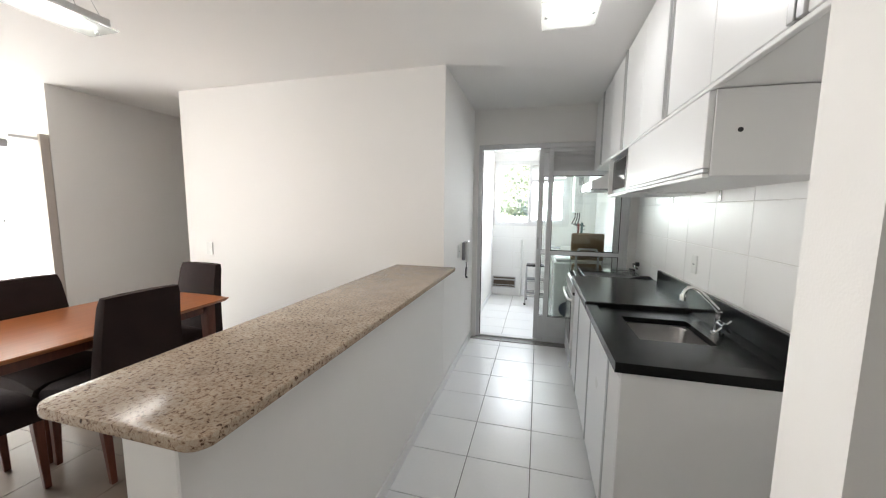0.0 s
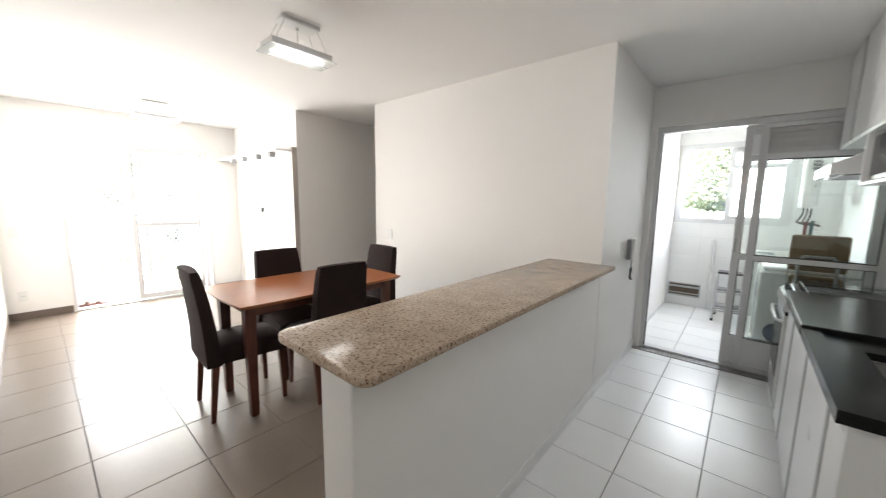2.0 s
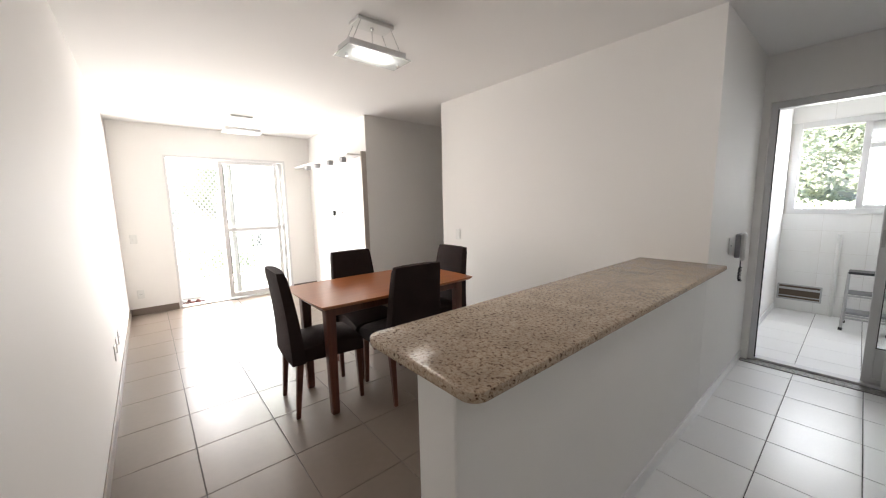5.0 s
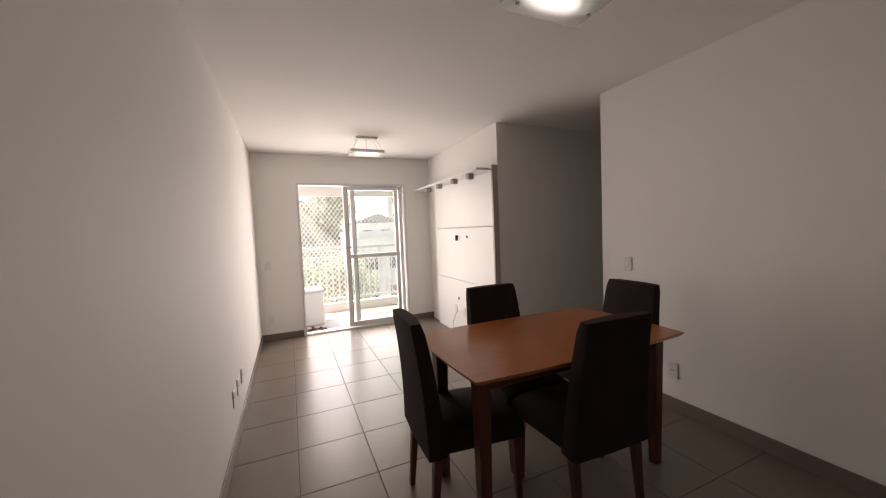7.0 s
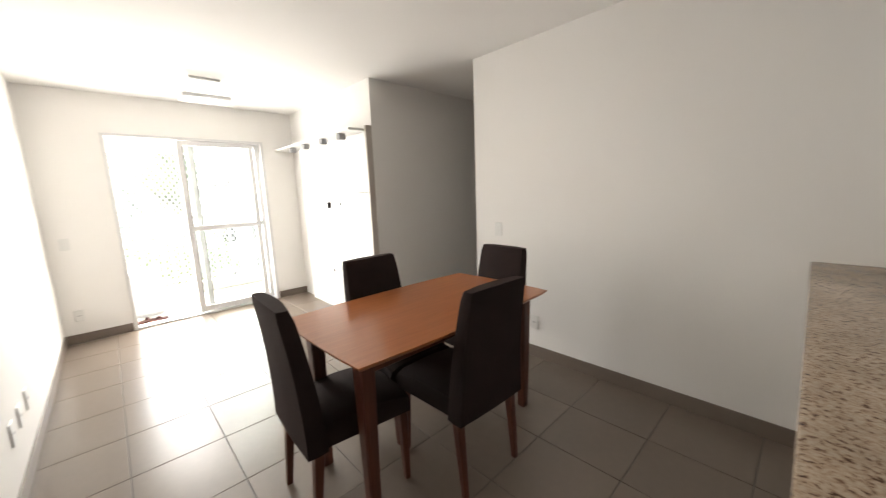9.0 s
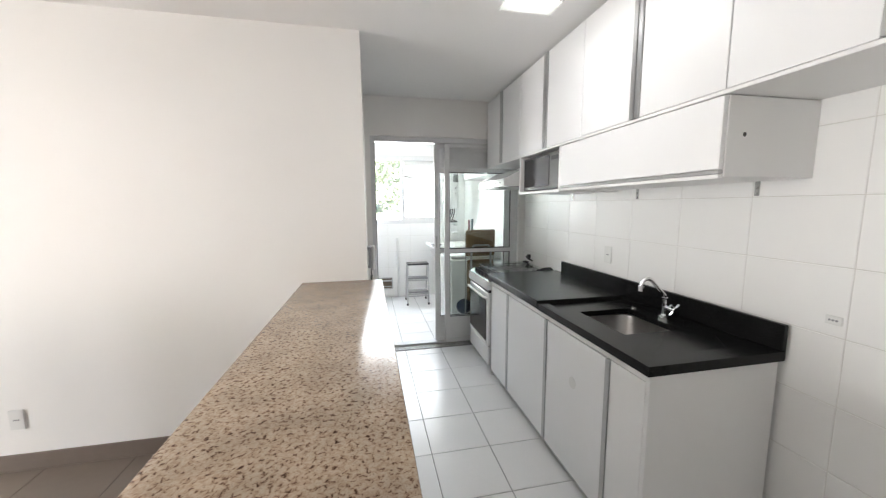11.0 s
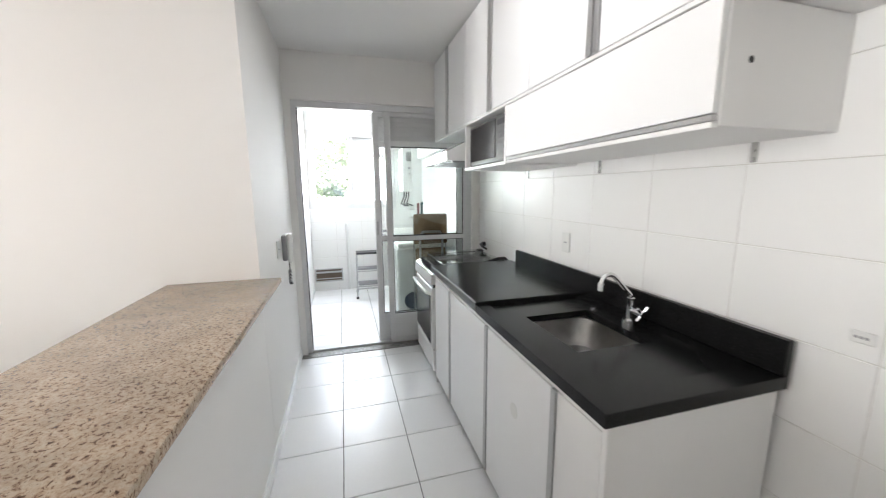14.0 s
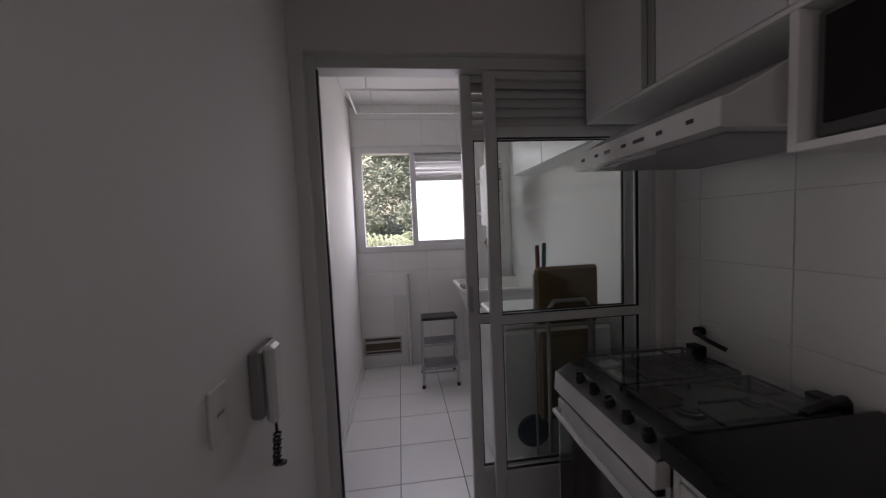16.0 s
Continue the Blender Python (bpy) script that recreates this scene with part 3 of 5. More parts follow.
def pendant(label, at):
    """A ceiling lamp: plate, cords, metal trough and a glass sheet below it; long side along y."""
    p = thing("pendant_lamp", label, "lamp", at, "pendant lamps of the living room")
    part(p, "canopy", WHITE_PLASTIC, boxes((-0.06, 0.06, -0.12, 0.12, -0.022, 0), bevel=0.004), local=True)

    def cords(bm):
        for sx in (-1, 1):
            for sy in (-1, 1):
                rod(bm, (sx * 0.05, sy * 0.10, -0.02), (sx * 0.06, sy * 0.17, -0.165), 0.0016, n=6)
    part(p, "cord", ALU_GREY, cords, local=True)
    part(p, "stem", CHROME, lambda bm: (rod(bm, (0, 0, -0.02), (0, 0, -0.13), 0.004), rod(bm, (0, 0, -0.022), (0, 0, -0.034), 0.011)), local=True, smooth=True)
    part(p, "trough", ALU_WHITE, boxes((-0.075, -0.069, -0.19, 0.19, -0.178, -0.145), (0.069, 0.075, -0.19, 0.19, -0.178, -0.145), (-0.069, 0.069, -0.19, -0.184, -0.178, -0.145), (-0.069, 0.069, 0.184, 0.19, -0.178, -0.145), (-0.069, 0.069, -0.184, 0.184, -0.149, -0.145), bevel=0), local=True)

    def diffuser(bm):
        bmesh.ops.create_uvsphere(bm, u_segments=20, v_segments=10, radius=1, matrix=Matrix.Translation((0, 0, -0.172)) @ Matrix.Diagonal((0.055, 0.135, 0.022, 1)))
    d = part(p, "diffuser", GLOW, diffuser, local=True, smooth=True)
    d.visible_shadow = False
    g = part(p, "glass_sheet", LAMP_GLASS, lambda bm: prism(bm, [(-0.1, -0.21), (0.1, -0.21), (0.1, 0.21), (-0.1, 0.21)], "z", -0.196, -0.190), local=True)
    g.visible_shadow = False
    part(p, "knob", CHROME, lambda bm: [rod(bm, (sx * 0.02, sy * 0.165, -0.215), (sx * 0.02, sy * 0.165, -0.18), 0.009) for sx, sy in ((-1, -1), (1, 1))], local=True, smooth=True)
    return p


pendant("lit pendant lamp with frosted glass sheet over the dining table", (-1.43, -1.42, CEILING))
pendant("lit pendant lamp with frosted glass sheet in the sitting area", (-4.37, -1.58, CEILING))


def plate(name, label, m, w=0.072, h=0.115, holes=1):
    """A wall plate for a switch or socket; its face looks along +z of m."""
    s = thing(name, label, "socket" if name == "wall_socket" else "switch")
    s.matrix_basis = m
    part(s, "cover", WHITE_PLASTIC, boxes((-w / 2, w / 2, -h / 2, h / 2, 0, 0.008), bevel=0.003), local=True)
    if name == "wall_socket":
        part(s, "hole", GREY_PLASTIC, lambda bm: [rod(bm, (x, 0, 0.0075), (x, 0, 0.0095), 0.004, n=8) for x in (-0.01, 0, 0.01)], local=True)
    else:
        part(s, "rocker", WHITE_PLASTIC, boxes((-0.014, 0.014, -0.022, 0.022, 0.008, 0.012), bevel=0.002), local=True)
    return s


plate("light_switch", "white light switch plate on the dining wall", pose(-2.26, NORTH, 1.045, 90))
plate("wall_socket", "white wall socket low on the dining wall", pose(-1.90, NORTH, 0.30, 90))
for sx in (-3.34, -3.12, -2.92):
    plate("wall_socket", "white wall socket in a row on the long wall", pose(sx, SOUTH, 0.33, -90))
plate("light_switch", "white switch plate beside the balcony door", pose(WEST, -2.73, 1.0, 90, 0, 90))
plate("wall_socket", "white wall socket low beside the balcony door", pose(WEST, -2.73, 0.275, 90, 0, 90))


# ---- television panel ----
def tv_panel():
    p = thing("television_panel", "white laminate television wall panel with shelf and cable holes", "wall panel", (-4.25, -0.42, 0))
    for z0, z1 in ((0.0, 0.715), (0.721, 1.392), (1.398, 1.978)):
        part(p, "board", LAMINATE_SOFT, boxes((-5.06, -3.47, -0.47, -0.422, z0, z1)))
    part(p, "edge_board", EDGE_BOARD, boxes((-3.468, -3.440, -0.485, -0.422, 0.0, 2.035)), label="grey-beige edge board")
    part(p, "shelf", LAMINATE_SOFT, boxes((WEST + 0.005, -3.468, -0.66, -0.422, 1.980, 2.002)))
    for x in (-4.97, -4.58, -4.12, -3.72):
        part(p, "spotlight", GREY_PLASTIC, lambda bm, x=x: (rod(bm, (x, -0.60, 1.980), (x, -0.60, 1.966), 0.042, n=16), prism(bm, [(x - 0.036, 1.966), (x + 0.036, 1.966), (x + 0.028, 1.922), (x - 0.028, 1.922)], "y", -0.632, -0.568)))
    part(p, "cable_hole", BLACK, lambda bm: [rod(bm, (x, -0.474, z), (x, -0.469, z), 0.02, n=14) for x, z in ((-4.35, 1.28), (-4.09, 1.28), (-4.38, 0.475))] + [box(bm, -4.37, -4.345, -0.50, -0.47, 1.23, 1.30, bevel=0.004)])
    part(p, "cover_plate", WHITE_PLASTIC, boxes((-4.50, -4.44, -0.478, -0.47, 0.27, 0.38), (-4.26, -4.20, -0.478, -0.47, 0.27, 0.38)))
    part(p, "cable", WHITE_PLASTIC, lambda bm: tube(bm, [(-4.23, -0.48, 0.32), (-4.30, -0.50, 0.33), (-4.40, -0.51, 0.29), (-4.50, -0.51, 0.16), (-4.52, -0.50, 0.05), (-4.55, -0.50, 0.006)], 0.004, 6), smooth=True)


tv_panel()


# ---- breakfast bar ----
def bar_top():
    out = []
    x0, x1, y0, y1 = -0.392, 0.094, -2.095, NORTH - 0.002
    for cx, cy, r, a0 in ((x0 + 0.05, y0 + 0.05, 0.05, 180), (x1 - 0.045, y0 + 0.045, 0.045, 270)):
        for i in range(9):
            a = radians(a0 + i * 90 / 8)
            out.append((cx + r * math.cos(a), cy + r * math.sin(a)))
    out += [(x1, y1), (x0, y1)]
    b = thing("bar_counter", "polished beige speckled granite bar top on the half wall", "counter", (-0.14, -1.05, 0.960))
    part(b, "slab", BEIGE_GRANITE, lambda bm: prism(bm, out, "z", 0.960, 0.989, bevel=0.007), smooth=True)


bar_top()


# ---- kitchen ----
def base_cabinet():
    c = thing("base_cabinet", "white laminate sink base cabinet with aluminium edge pulls", "cabinet", (1.3, -0.33, 0))
    y0, y1 = -1.18, 0.53
    part(c, "body", LAMINATE_SOFT, boxes((1.035, 1.605, y0 + 0.02, y1 - 0.02, 0.07, 0.70), (1.015, 1.035, y0 + 0.02, y1 - 0.02, 0.795, 0.835), (1.06, 1.60, y0 + 0.02, y1, 0.0, 0.07)))
    part(c, "side_panel", LAMINATE_SOFT, boxes((1.012, 1.608, y0, y0 + 0.02, 0.0, 0.835), (1.012, 1.608, y1 - 0.02, y1, 0.0, 0.835)))
    part(c, "stile", LAMINATE_SOFT, boxes((1.012, 1.034, y0 + 0.021, -0.965, 0.05, 0.794)))
    for ya, yb in ((0.17, 0.508), (-0.415, 0.164), (-0.962, -0.421)):
        door = part(c, "door", LAMINATE, boxes((1.012, 1.032, ya + 0.03, yb, 0.05, 0.79)))
        part(c, "edge_pull", ALU_GREY, boxes((1.008, 1.030, ya, ya + 0.028, 0.05, 0.79)))
    part(c, "plinth_rail", ALU_GREY, boxes((1.020, 1.034, y0 + 0.021, y1 - 0.02, 0.030, 0.048)))
    part(c, "sticker", WHITE_PLASTIC, lambda bm: rod(bm, (1.0125, -0.69, 0.55), (1.0110, -0.69, 0.55), 0.03, n=20))


base_cabinet()


def counter_top():
    c = thing("kitchen_counter", "polished black granite counter with upstand and inset steel sink", "counter", (1.3, -0.33, 0.836))
    zt = 0.875
    # slab with a cut-out for the bowl and a raised dry end
    bx0, bx1, by0, by1 = 1.145, 1.45, -0.88, -0.525

    rx0, rx1, ry0, ry1, zr = 1.045, 1.53, -1.12, -0.345, zt - 0.011

    def slab(bm):
        for r in ((rx0, bx0, ry0, ry1), (bx1, rx1, ry0, ry1), (bx0, bx1, ry0, by0), (bx0, bx1, by1, ry1)):
            box(bm, *r, 0.836, zr)
        for r in ((0.985, rx0, -1.20, ry1), (rx1, 1.61, -1.20, ry1), (rx0, rx1, -1.20, ry0)):
            box(bm, *r, 0.836, zt)
        bmesh.ops.remove_doubles(bm, verts=bm.verts, dist=0.0005)
    part(c, "slab", BLACK_GRANITE, slab, joined=True)

    def ridges(bm):
        # low diagonal ramps in the two near corners of the wet area
        for x, dx in ((rx0, 1), (rx1, -1)):
            prism(bm, [(x, ry0), (x + 0.10 * dx, ry0), (x, ry0 + 0.14)], "z", zr, zr + 0.004)
    part(c, "ramp", BLACK_GRANITE, ridges)
    part(c, "dry_slab", BLACK_GRANITE, boxes((0.983, 1.61, -0.343, 0.54, 0.836, zt + 0.012), bevel=0.005))
    part(c, "upstand", BLACK_GRANITE, boxes((1.588, 1.612, -1.20, 0.435, zt, 0.982), bevel=0.003))

    def bowl(bm):
        rings = []
        for z, grow, r in ((zt - 0.040, 0.004, 0.08), (zt - 0.042, 0.0, 0.08), (zt - 0.12, -0.010, 0.08), (zt - 0.155, -0.03, 0.07), (zt - 0.165, -0.09, 0.04)):
            ring = []
            for cx, cy, a0 in ((bx1 + grow - r, by1 + grow - r, 0), (bx0 - grow + r, by1 + grow - r, 90), (bx0 - grow + r, by0 - grow + r, 180), (bx1 + grow - r, by0 - grow + r, 270)):
                for i in range(7):
                    a = radians(a0 + i * 15)
                    ring.append(bm.verts.new((cx + r * math.cos(a), cy + r * math.sin(a), z)))
            rings.append(ring)
        for a, b in zip(rings, rings[1:]):
            for i in range(len(a)):
                j = (i + 1) % len(a)
                bm.faces.new((a[i], a[j], b[j], b[i]))
        bm.faces.new(rings[-1])
    part(c, "sink_bowl", SINK_STEEL, bowl, smooth=True, label="brushed steel sink bowl")
    part(c, "drain", CHROME, lambda bm: (rod(bm, (1.30, -0.70, zt - 0.1645), (1.30, -0.70, zt - 0.158), 0.04, n=20), rod(bm, (1.30, -0.70, zt - 0.158), (1.30, -0.70, zt - 0.15), 0.012)), smooth=True)
    part(c, "hole_cover", CHROME, lambda bm: rod(bm, (1.50, -0.52, zr), (1.50, -0.52, zr + 0.008), 0.018, n=16), smooth=True)


counter_top()


def tap():
    t = thing("tap", "chrome kitchen tap with bent spout and cross handle", "tap", (1.505, -0.720, 0.864))
    part(t, "base", CHROME, lambda bm: (rod(bm, (1.505, -0.720, 0.864), (1.505, -0.720, 0.885), 0.026, n=20), rod(bm, (1.505, -0.720, 0.885), (1.505, -0.720, 0.975), 0.014, n=16), rod(bm, (1.505, -0.720, 0.925), (1.505, -0.765, 0.925), 0.011, n=14)), smooth=True)
    pts = [(1.505, -0.720, 0.965), (1.500, -0.720, 0.985), (1.425, -0.720, 1.062), (1.410, -0.720, 1.074), (1.393, -0.720, 1.080), (1.376, -0.720, 1.076), (1.364, -0.720, 1.064), (1.358, -0.720, 1.048), (1.356, -0.720, 1.035)]
    part(t, "spout", CHROME, lambda bm: (tube(bm, pts, 0.0095, 12), rod(bm, (1.356, -0.720, 1.045), (1.356, -0.720, 1.018), 0.0135, n=14)), smooth=True)
    part(t, "cross_handle", CHROME, lambda bm: (rod(bm, (1.505, -0.765, 0.925), (1.505, -0.790, 0.925), 0.014, n=12), rod(bm, (1.48, -0.781, 0.90), (1.53, -0.781, 0.95), 0.006), rod(bm, (1.53, -0.781, 0.90), (1.48, -0.781, 0.95), 0.006)), smooth=True)


tap()


def stove():
    s = thing("stove", "white four-burner gas stove with glass lid and dark oven window", "stove", (1.3, 0.84, 0))
    y0, y1 = 0.56, 1.13
    part(s, "body", WHITE_ENAMEL, boxes((1.025, 1.59, y0, y1, 0.05, 0.815), bevel=0.006))
    part(s, "foot", BLACK, lambda bm: [rod(bm, (x, y, 0), (x, y, 0.05), 0.018) for x in (1.07, 1.55) for y in (y0 + 0.05, y1 - 0.05)])
    part(s, "control_panel", WHITE_ENAMEL, lambda bm: prism(bm, [(0.985, 0.735), (1.055, 0.735), (1.055, 0.806), (0.992, 0.806)], "y", y0, y1, bevel=0.003))
    part(s, "knob_panel", HOB, lambda bm: prism(bm, [(0.995, 0.807), (1.055, 0.807), (1.055, 0.838)], "y", y0 + 0.003, y1 - 0.003), label="dark sloping knob panel")
    part(s, "knob", BLACK, lambda bm: [(rod(bm, (1.030, y, 0.822), (1.021, y, 0.848), 0.02, 0.016, n=16), box(bm, 1.010, 1.034, y - 0.004, y + 0.004, 0.845, 0.858)) for y in (0.63, 0.72, 0.81, 0.90, 0.99)], smooth=True)
    part(s, "hob", HOB, boxes((1.05, 1.585, y0 + 0.005, y1 - 0.005, 0.8155, 0.838), bevel=0.005))
    door = part(s, "oven_door", WHITE_ENAMEL, boxes((0.995, 1.025, y0 + 0.012, y1 - 0.012, 0.235, 0.705), bevel=0.006))
    part(s, "oven_window", DARK_GLASS, boxes((0.991, 0.997, y0 + 0.055, y1 - 0.03, 0.27, 0.64), bevel=0.002), label="dark oven glass")
    part(s, "handle", WHITE_ENAMEL, lambda bm: tube(bm, [(0.995, y0 + 0.03, 0.66), (0.965, y0 + 0.05, 0.668), (0.955, y0 + 0.285, 0.675), (0.965, y1 - 0.05, 0.668), (0.995, y1 - 0.03, 0.66)], 0.011), smooth=True)
    # black strip painting in the dark of the slot over the oven door
    part(s, "gap", BLACK, boxes((1.002, 1.03, y0 + 0.01, y1 - 0.01, 0.708, 0.734), bevel=0))
    part(s, "drawer", WHITE_ENAMEL, boxes((1.0, 1.025, y0 + 0.006, y1 - 0.006, 0.06, 0.225), bevel=0.006))

    def grates(bm):
        for cy in (0.70, 0.985):
            ya, yb = cy - 0.125, cy + 0.125
            for x in (1.10, 1.545):
                rod(bm, (x, ya, 0.862), (x, yb, 0.862), 0.006, n=6)
            for y in (ya, yb):
                rod(bm, (1.10, y, 0.862), (1.545, y, 0.862), 0.006, n=6)
                for x in (1.10, 1.32, 1.545):
                    rod(bm, (x, y, 0.838), (x, y, 0.862), 0.0055, n=6)
            for cx in (1.21, 1.435):
                for a in range(4):
                    dx, dy = math.cos(a * math.pi / 2), math.sin(a * math.pi / 2)
                    rod(bm, (cx + 0.03 * dx, cy + 0.03 * dy, 0.864), (cx + 0.11 * dx, cy + 0.122 * dy, 0.862), 0.0055, n=6)
    part(s, "grate", IRON, grates)
    part(s, "burner", IRON, lambda bm: [(rod(bm, (x, y, 0.838), (x, y, 0.850), 0.042, n=18), rod(bm, (x, y, 0.850), (x, y, 0.856), 0.033, n=18)) for x in (1.21, 1.435) for y in (0.70, 0.985)], smooth=True)
    lid = part(s, "glass_lid", PANE, boxes((1.09, 1.56, y0 + 0.015, y1 - 0.015, 0.878, 0.884), bevel=0.001), label="clear glass lid")
    lid.visible_shadow = False
    part(s, "lid_hinge", BLACK, boxes((1.54, 1.585, y0 + 0.04, y0 + 0.10, 0.838, 0.89), (1.54, 1.585, y1 - 0.10, y1 - 0.04, 0.838, 0.89), bevel=0.004))
    part(s, "gas_hose", BLACK, lambda bm: tube(bm, [(1.44, 0.585, 0.872), (1.52, 0.585, 0.893), (1.575, 0.59, 0.893), (1.60, 0.60, 0.875), (1.604, 0.60, 0.84)], 0.013, 10), smooth=True)
    part(s, "gas_valve", BLACK, lambda bm: (rod(bm, (1.60, 1.10, 0.93), (1.628, 1.10, 0.93), 0.02), tube(bm, [(1.60, 1.10, 0.93), (1.57, 1.06, 0.935), (1.56, 1.0, 0.925), (1.575, 0.94, 0.91)], 0.009)), smooth=True)


stove()


def wall_cabinets():
    c = thing("wall_cabinet", "white gloss wall cabinets with aluminium edge pulls", "cabinet", (1.4, -0.36, 1.82))
    fx = 1.205
    part(c, "body", LAMINATE_SOFT, boxes((fx + 0.022, EAST + 0.0, -1.985, 1.245, 1.822, CEILING - 0.005)))
    edges = [1.243, 0.86, 0.455, 0.05, -0.375, -0.785, -1.205, -1.60, -1.985]
    for i, (yb, ya) in enumerate(zip(edges, edges[1:])):
        left_pull = i % 2 == 1
        pa, pb = (ya + 0.002, yb - 0.030) if left_pull else (ya + 0.030, yb - 0.002)
        part(c, "door", LAMINATE, boxes((fx, fx + 0.020, pa, pb, 1.835, CEILING - 0.02)))
        ha, hb = (yb - 0.028, yb - 0.003) if left_pull else (ya + 0.003, ya + 0.028)
        part(c, "edge_pull", ALU_GREY, boxes((fx - 0.006, fx + 0.020, ha, hb, 1.835, CEILING - 0.02)))
    part(c, "rail", LAMINATE_SOFT, boxes((fx + 0.002, fx + 0.021, -1.985, 1.243, 1.8205, 1.834)))


wall_cabinets()


def lift_cabinet():
    c = thing("lift_up_cabinet", "white low wall cabinet with flap door and open microwave niche", "cabinet", (1.4, -0.38, 1.54))
    fx = 1.205
    part(c, "body", LAMINATE_SOFT, boxes((fx + 0.021, EAST, -1.206, -0.165, 1.545, 1.819)))
    part(c, "flap", LAMINATE, boxes((fx, fx + 0.020, -1.204, -0.168, 1.572, 1.815)))
    part(c, "under_rail", ALU_GREY, boxes((fx + 0.001, fx + 0.020, -1.204, -0.168, 1.556, 1.570)))
    part(c, "lower_edge", LAMINATE_SOFT, boxes((fx, fx + 0.020, -1.204, -0.168, 1.540, 1.554)))
    part(c, "niche", LAMINATE_SOFT, boxes((fx, EAST, -0.163, -0.145, 1.535, 1.819), (fx, EAST, 0.432, 0.45, 1.535, 1.819), (fx, EAST, -0.145, 0.432, 1.535, 1.553), (EAST - 0.02, EAST - 0.004, -0.145, 0.432, 1.553, 1.819)))
    part(c, "screw_cap", BLACK, lambda bm: rod(bm, (1.30, -1.2065, 1.69), (1.30, -1.2035, 1.69), 0.008, n=14))


lift_cabinet()


def microwave():
    m = thing("microwave", "small silver microwave with dark door in the cabinet niche", "microwave", (1.4, 0.15, 1.553))
    part(m, "body", GREY_PLASTIC, boxes((1.25, 1.58, -0.125, 0.42, 1.558, 1.805), bevel=0.006))
    part(m, "front", SILVER, boxes((1.232, 1.25, -0.125, 0.42, 1.560, 1.803), bevel=0.004))
    part(m, "window", DARK_GLASS, boxes((1.228, 1.234, 0.020, 0.405, 1.585, 1.790), bevel=0.002))
    part(m, "control_panel", SILVER, boxes((1.2285, 1.233, -0.115, 0.008, 1.57, 1.795), bevel=0.001))
    part(m, "display", BLACK, boxes((1.2265, 1.2295, -0.095, -0.01, 1.75, 1.778), bevel=0))
    part(m, "button", SILVER, lambda bm: [box(bm, 1.2268, 1.2295, -0.092 + 0.028 * i, -0.070 + 0.028 * i, 1.60 + 0.026 * j, 1.615 + 0.026 * j) for i in range(3) for j in range(5)])
    part(m, "foot", BLACK, lambda bm: [rod(bm, (x, y, 1.553), (x, y, 1.559), 0.012) for x in (1.28, 1.54) for y in (-0.05, 0.36)])


microwave()


def hood():
    h = thing("extractor_hood", "white slim extractor hood with front buttons over the stove", "hood", (1.35, 0.82, 1.60))
    y0, y1 = 0.49, 1.13
    part(h, "body", WHITE_ENAMEL, lambda bm: prism(bm, [(1.09, 1.605), (1.62, 1.605), (1.62, 1.75), (1.26, 1.75), (1.115, 1.675), (1.09, 1.668)], "y", y0, y1, bevel=0.004))
    part(h, "filter", GREY_PLASTIC, boxes((1.15, 1.55, y0 + 0.05, y1 - 0.05, 1.599, 1.606), bevel=0.001))
    part(h, "button", BLACK, boxes(*[(1.0875, 1.092, y, y + w, 1.632, 1.642) for y, w in ((0.56, 0.02), (0.66, 0.02), (0.73, 0.045), (0.81, 0.02), (0.89, 0.03), (0.96, 0.02), (1.05, 0.02))], bevel=0))
    part(h, "lamp_cover", FROST, boxes((1.12, 1.145, 0.75, 0.95, 1.598, 1.606), bevel=0.001))


hood()


def ceiling_light():
    x, y = 0.80, -0.625
    c = thing("ceiling_light", "square frosted glass ceiling light, lit, in the kitchen", "lamp", (x, y, CEILING))
    part(c, "mount", WHITE_PLASTIC, boxes((x - 0.07, x + 0.07, y - 0.07, y + 0.07, CEILING - 0.03, CEILING)))
    g = part(c, "diffuser", GLOW, boxes((x - 0.09, x + 0.09, y - 0.09, y + 0.09, CEILING - 0.075, CEILING - 0.032), bevel=0.008))
    g.visible_shadow = False
    p = part(c, "glass_sheet", LAMP_GLASS, boxes((x - 0.134, x + 0.134, y - 0.134, y + 0.134, CEILING - 0.085, CEILING - 0.078)))
    p.visible_shadow = False
    part(c, "knob", CHROME, lambda bm: [rod(bm, (x + k, y, CEILING - 0.092), (x + k, y, CEILING - 0.07), 0.008) for k in (-0.11, 0.11)], smooth=True)


ceiling_light()
plate("wall_socket", "white wall socket over the kitchen counter", pose(EAST, -0.10, 1.11, 90, 0, -90))
plate("wall_socket", "small white cable outlet on the tiles beside the kitchen counter", pose(EAST, -1.32, 1.04, 90, 0, -90), 0.05, 0.032)
for hy in (0.36, -0.34, -1.02):
    hk = thing("cabinet_bracket", "small steel hanging bracket under the wall cabinet", "bracket", (EAST, hy, 1.50), "brackets under the cabinet")
    part(hk, "plate", STEEL, boxes((EAST - 0.006, EAST, hy - 0.010, hy + 0.010, 1.485, 1.545)))
    part(hk, "screw", STEEL, lambda bm, hy=hy: [rod(bm, (EAST - 0.009, hy, z), (EAST - 0.005, hy, z), 0.005, n=8) for z in (1.495, 1.52)])


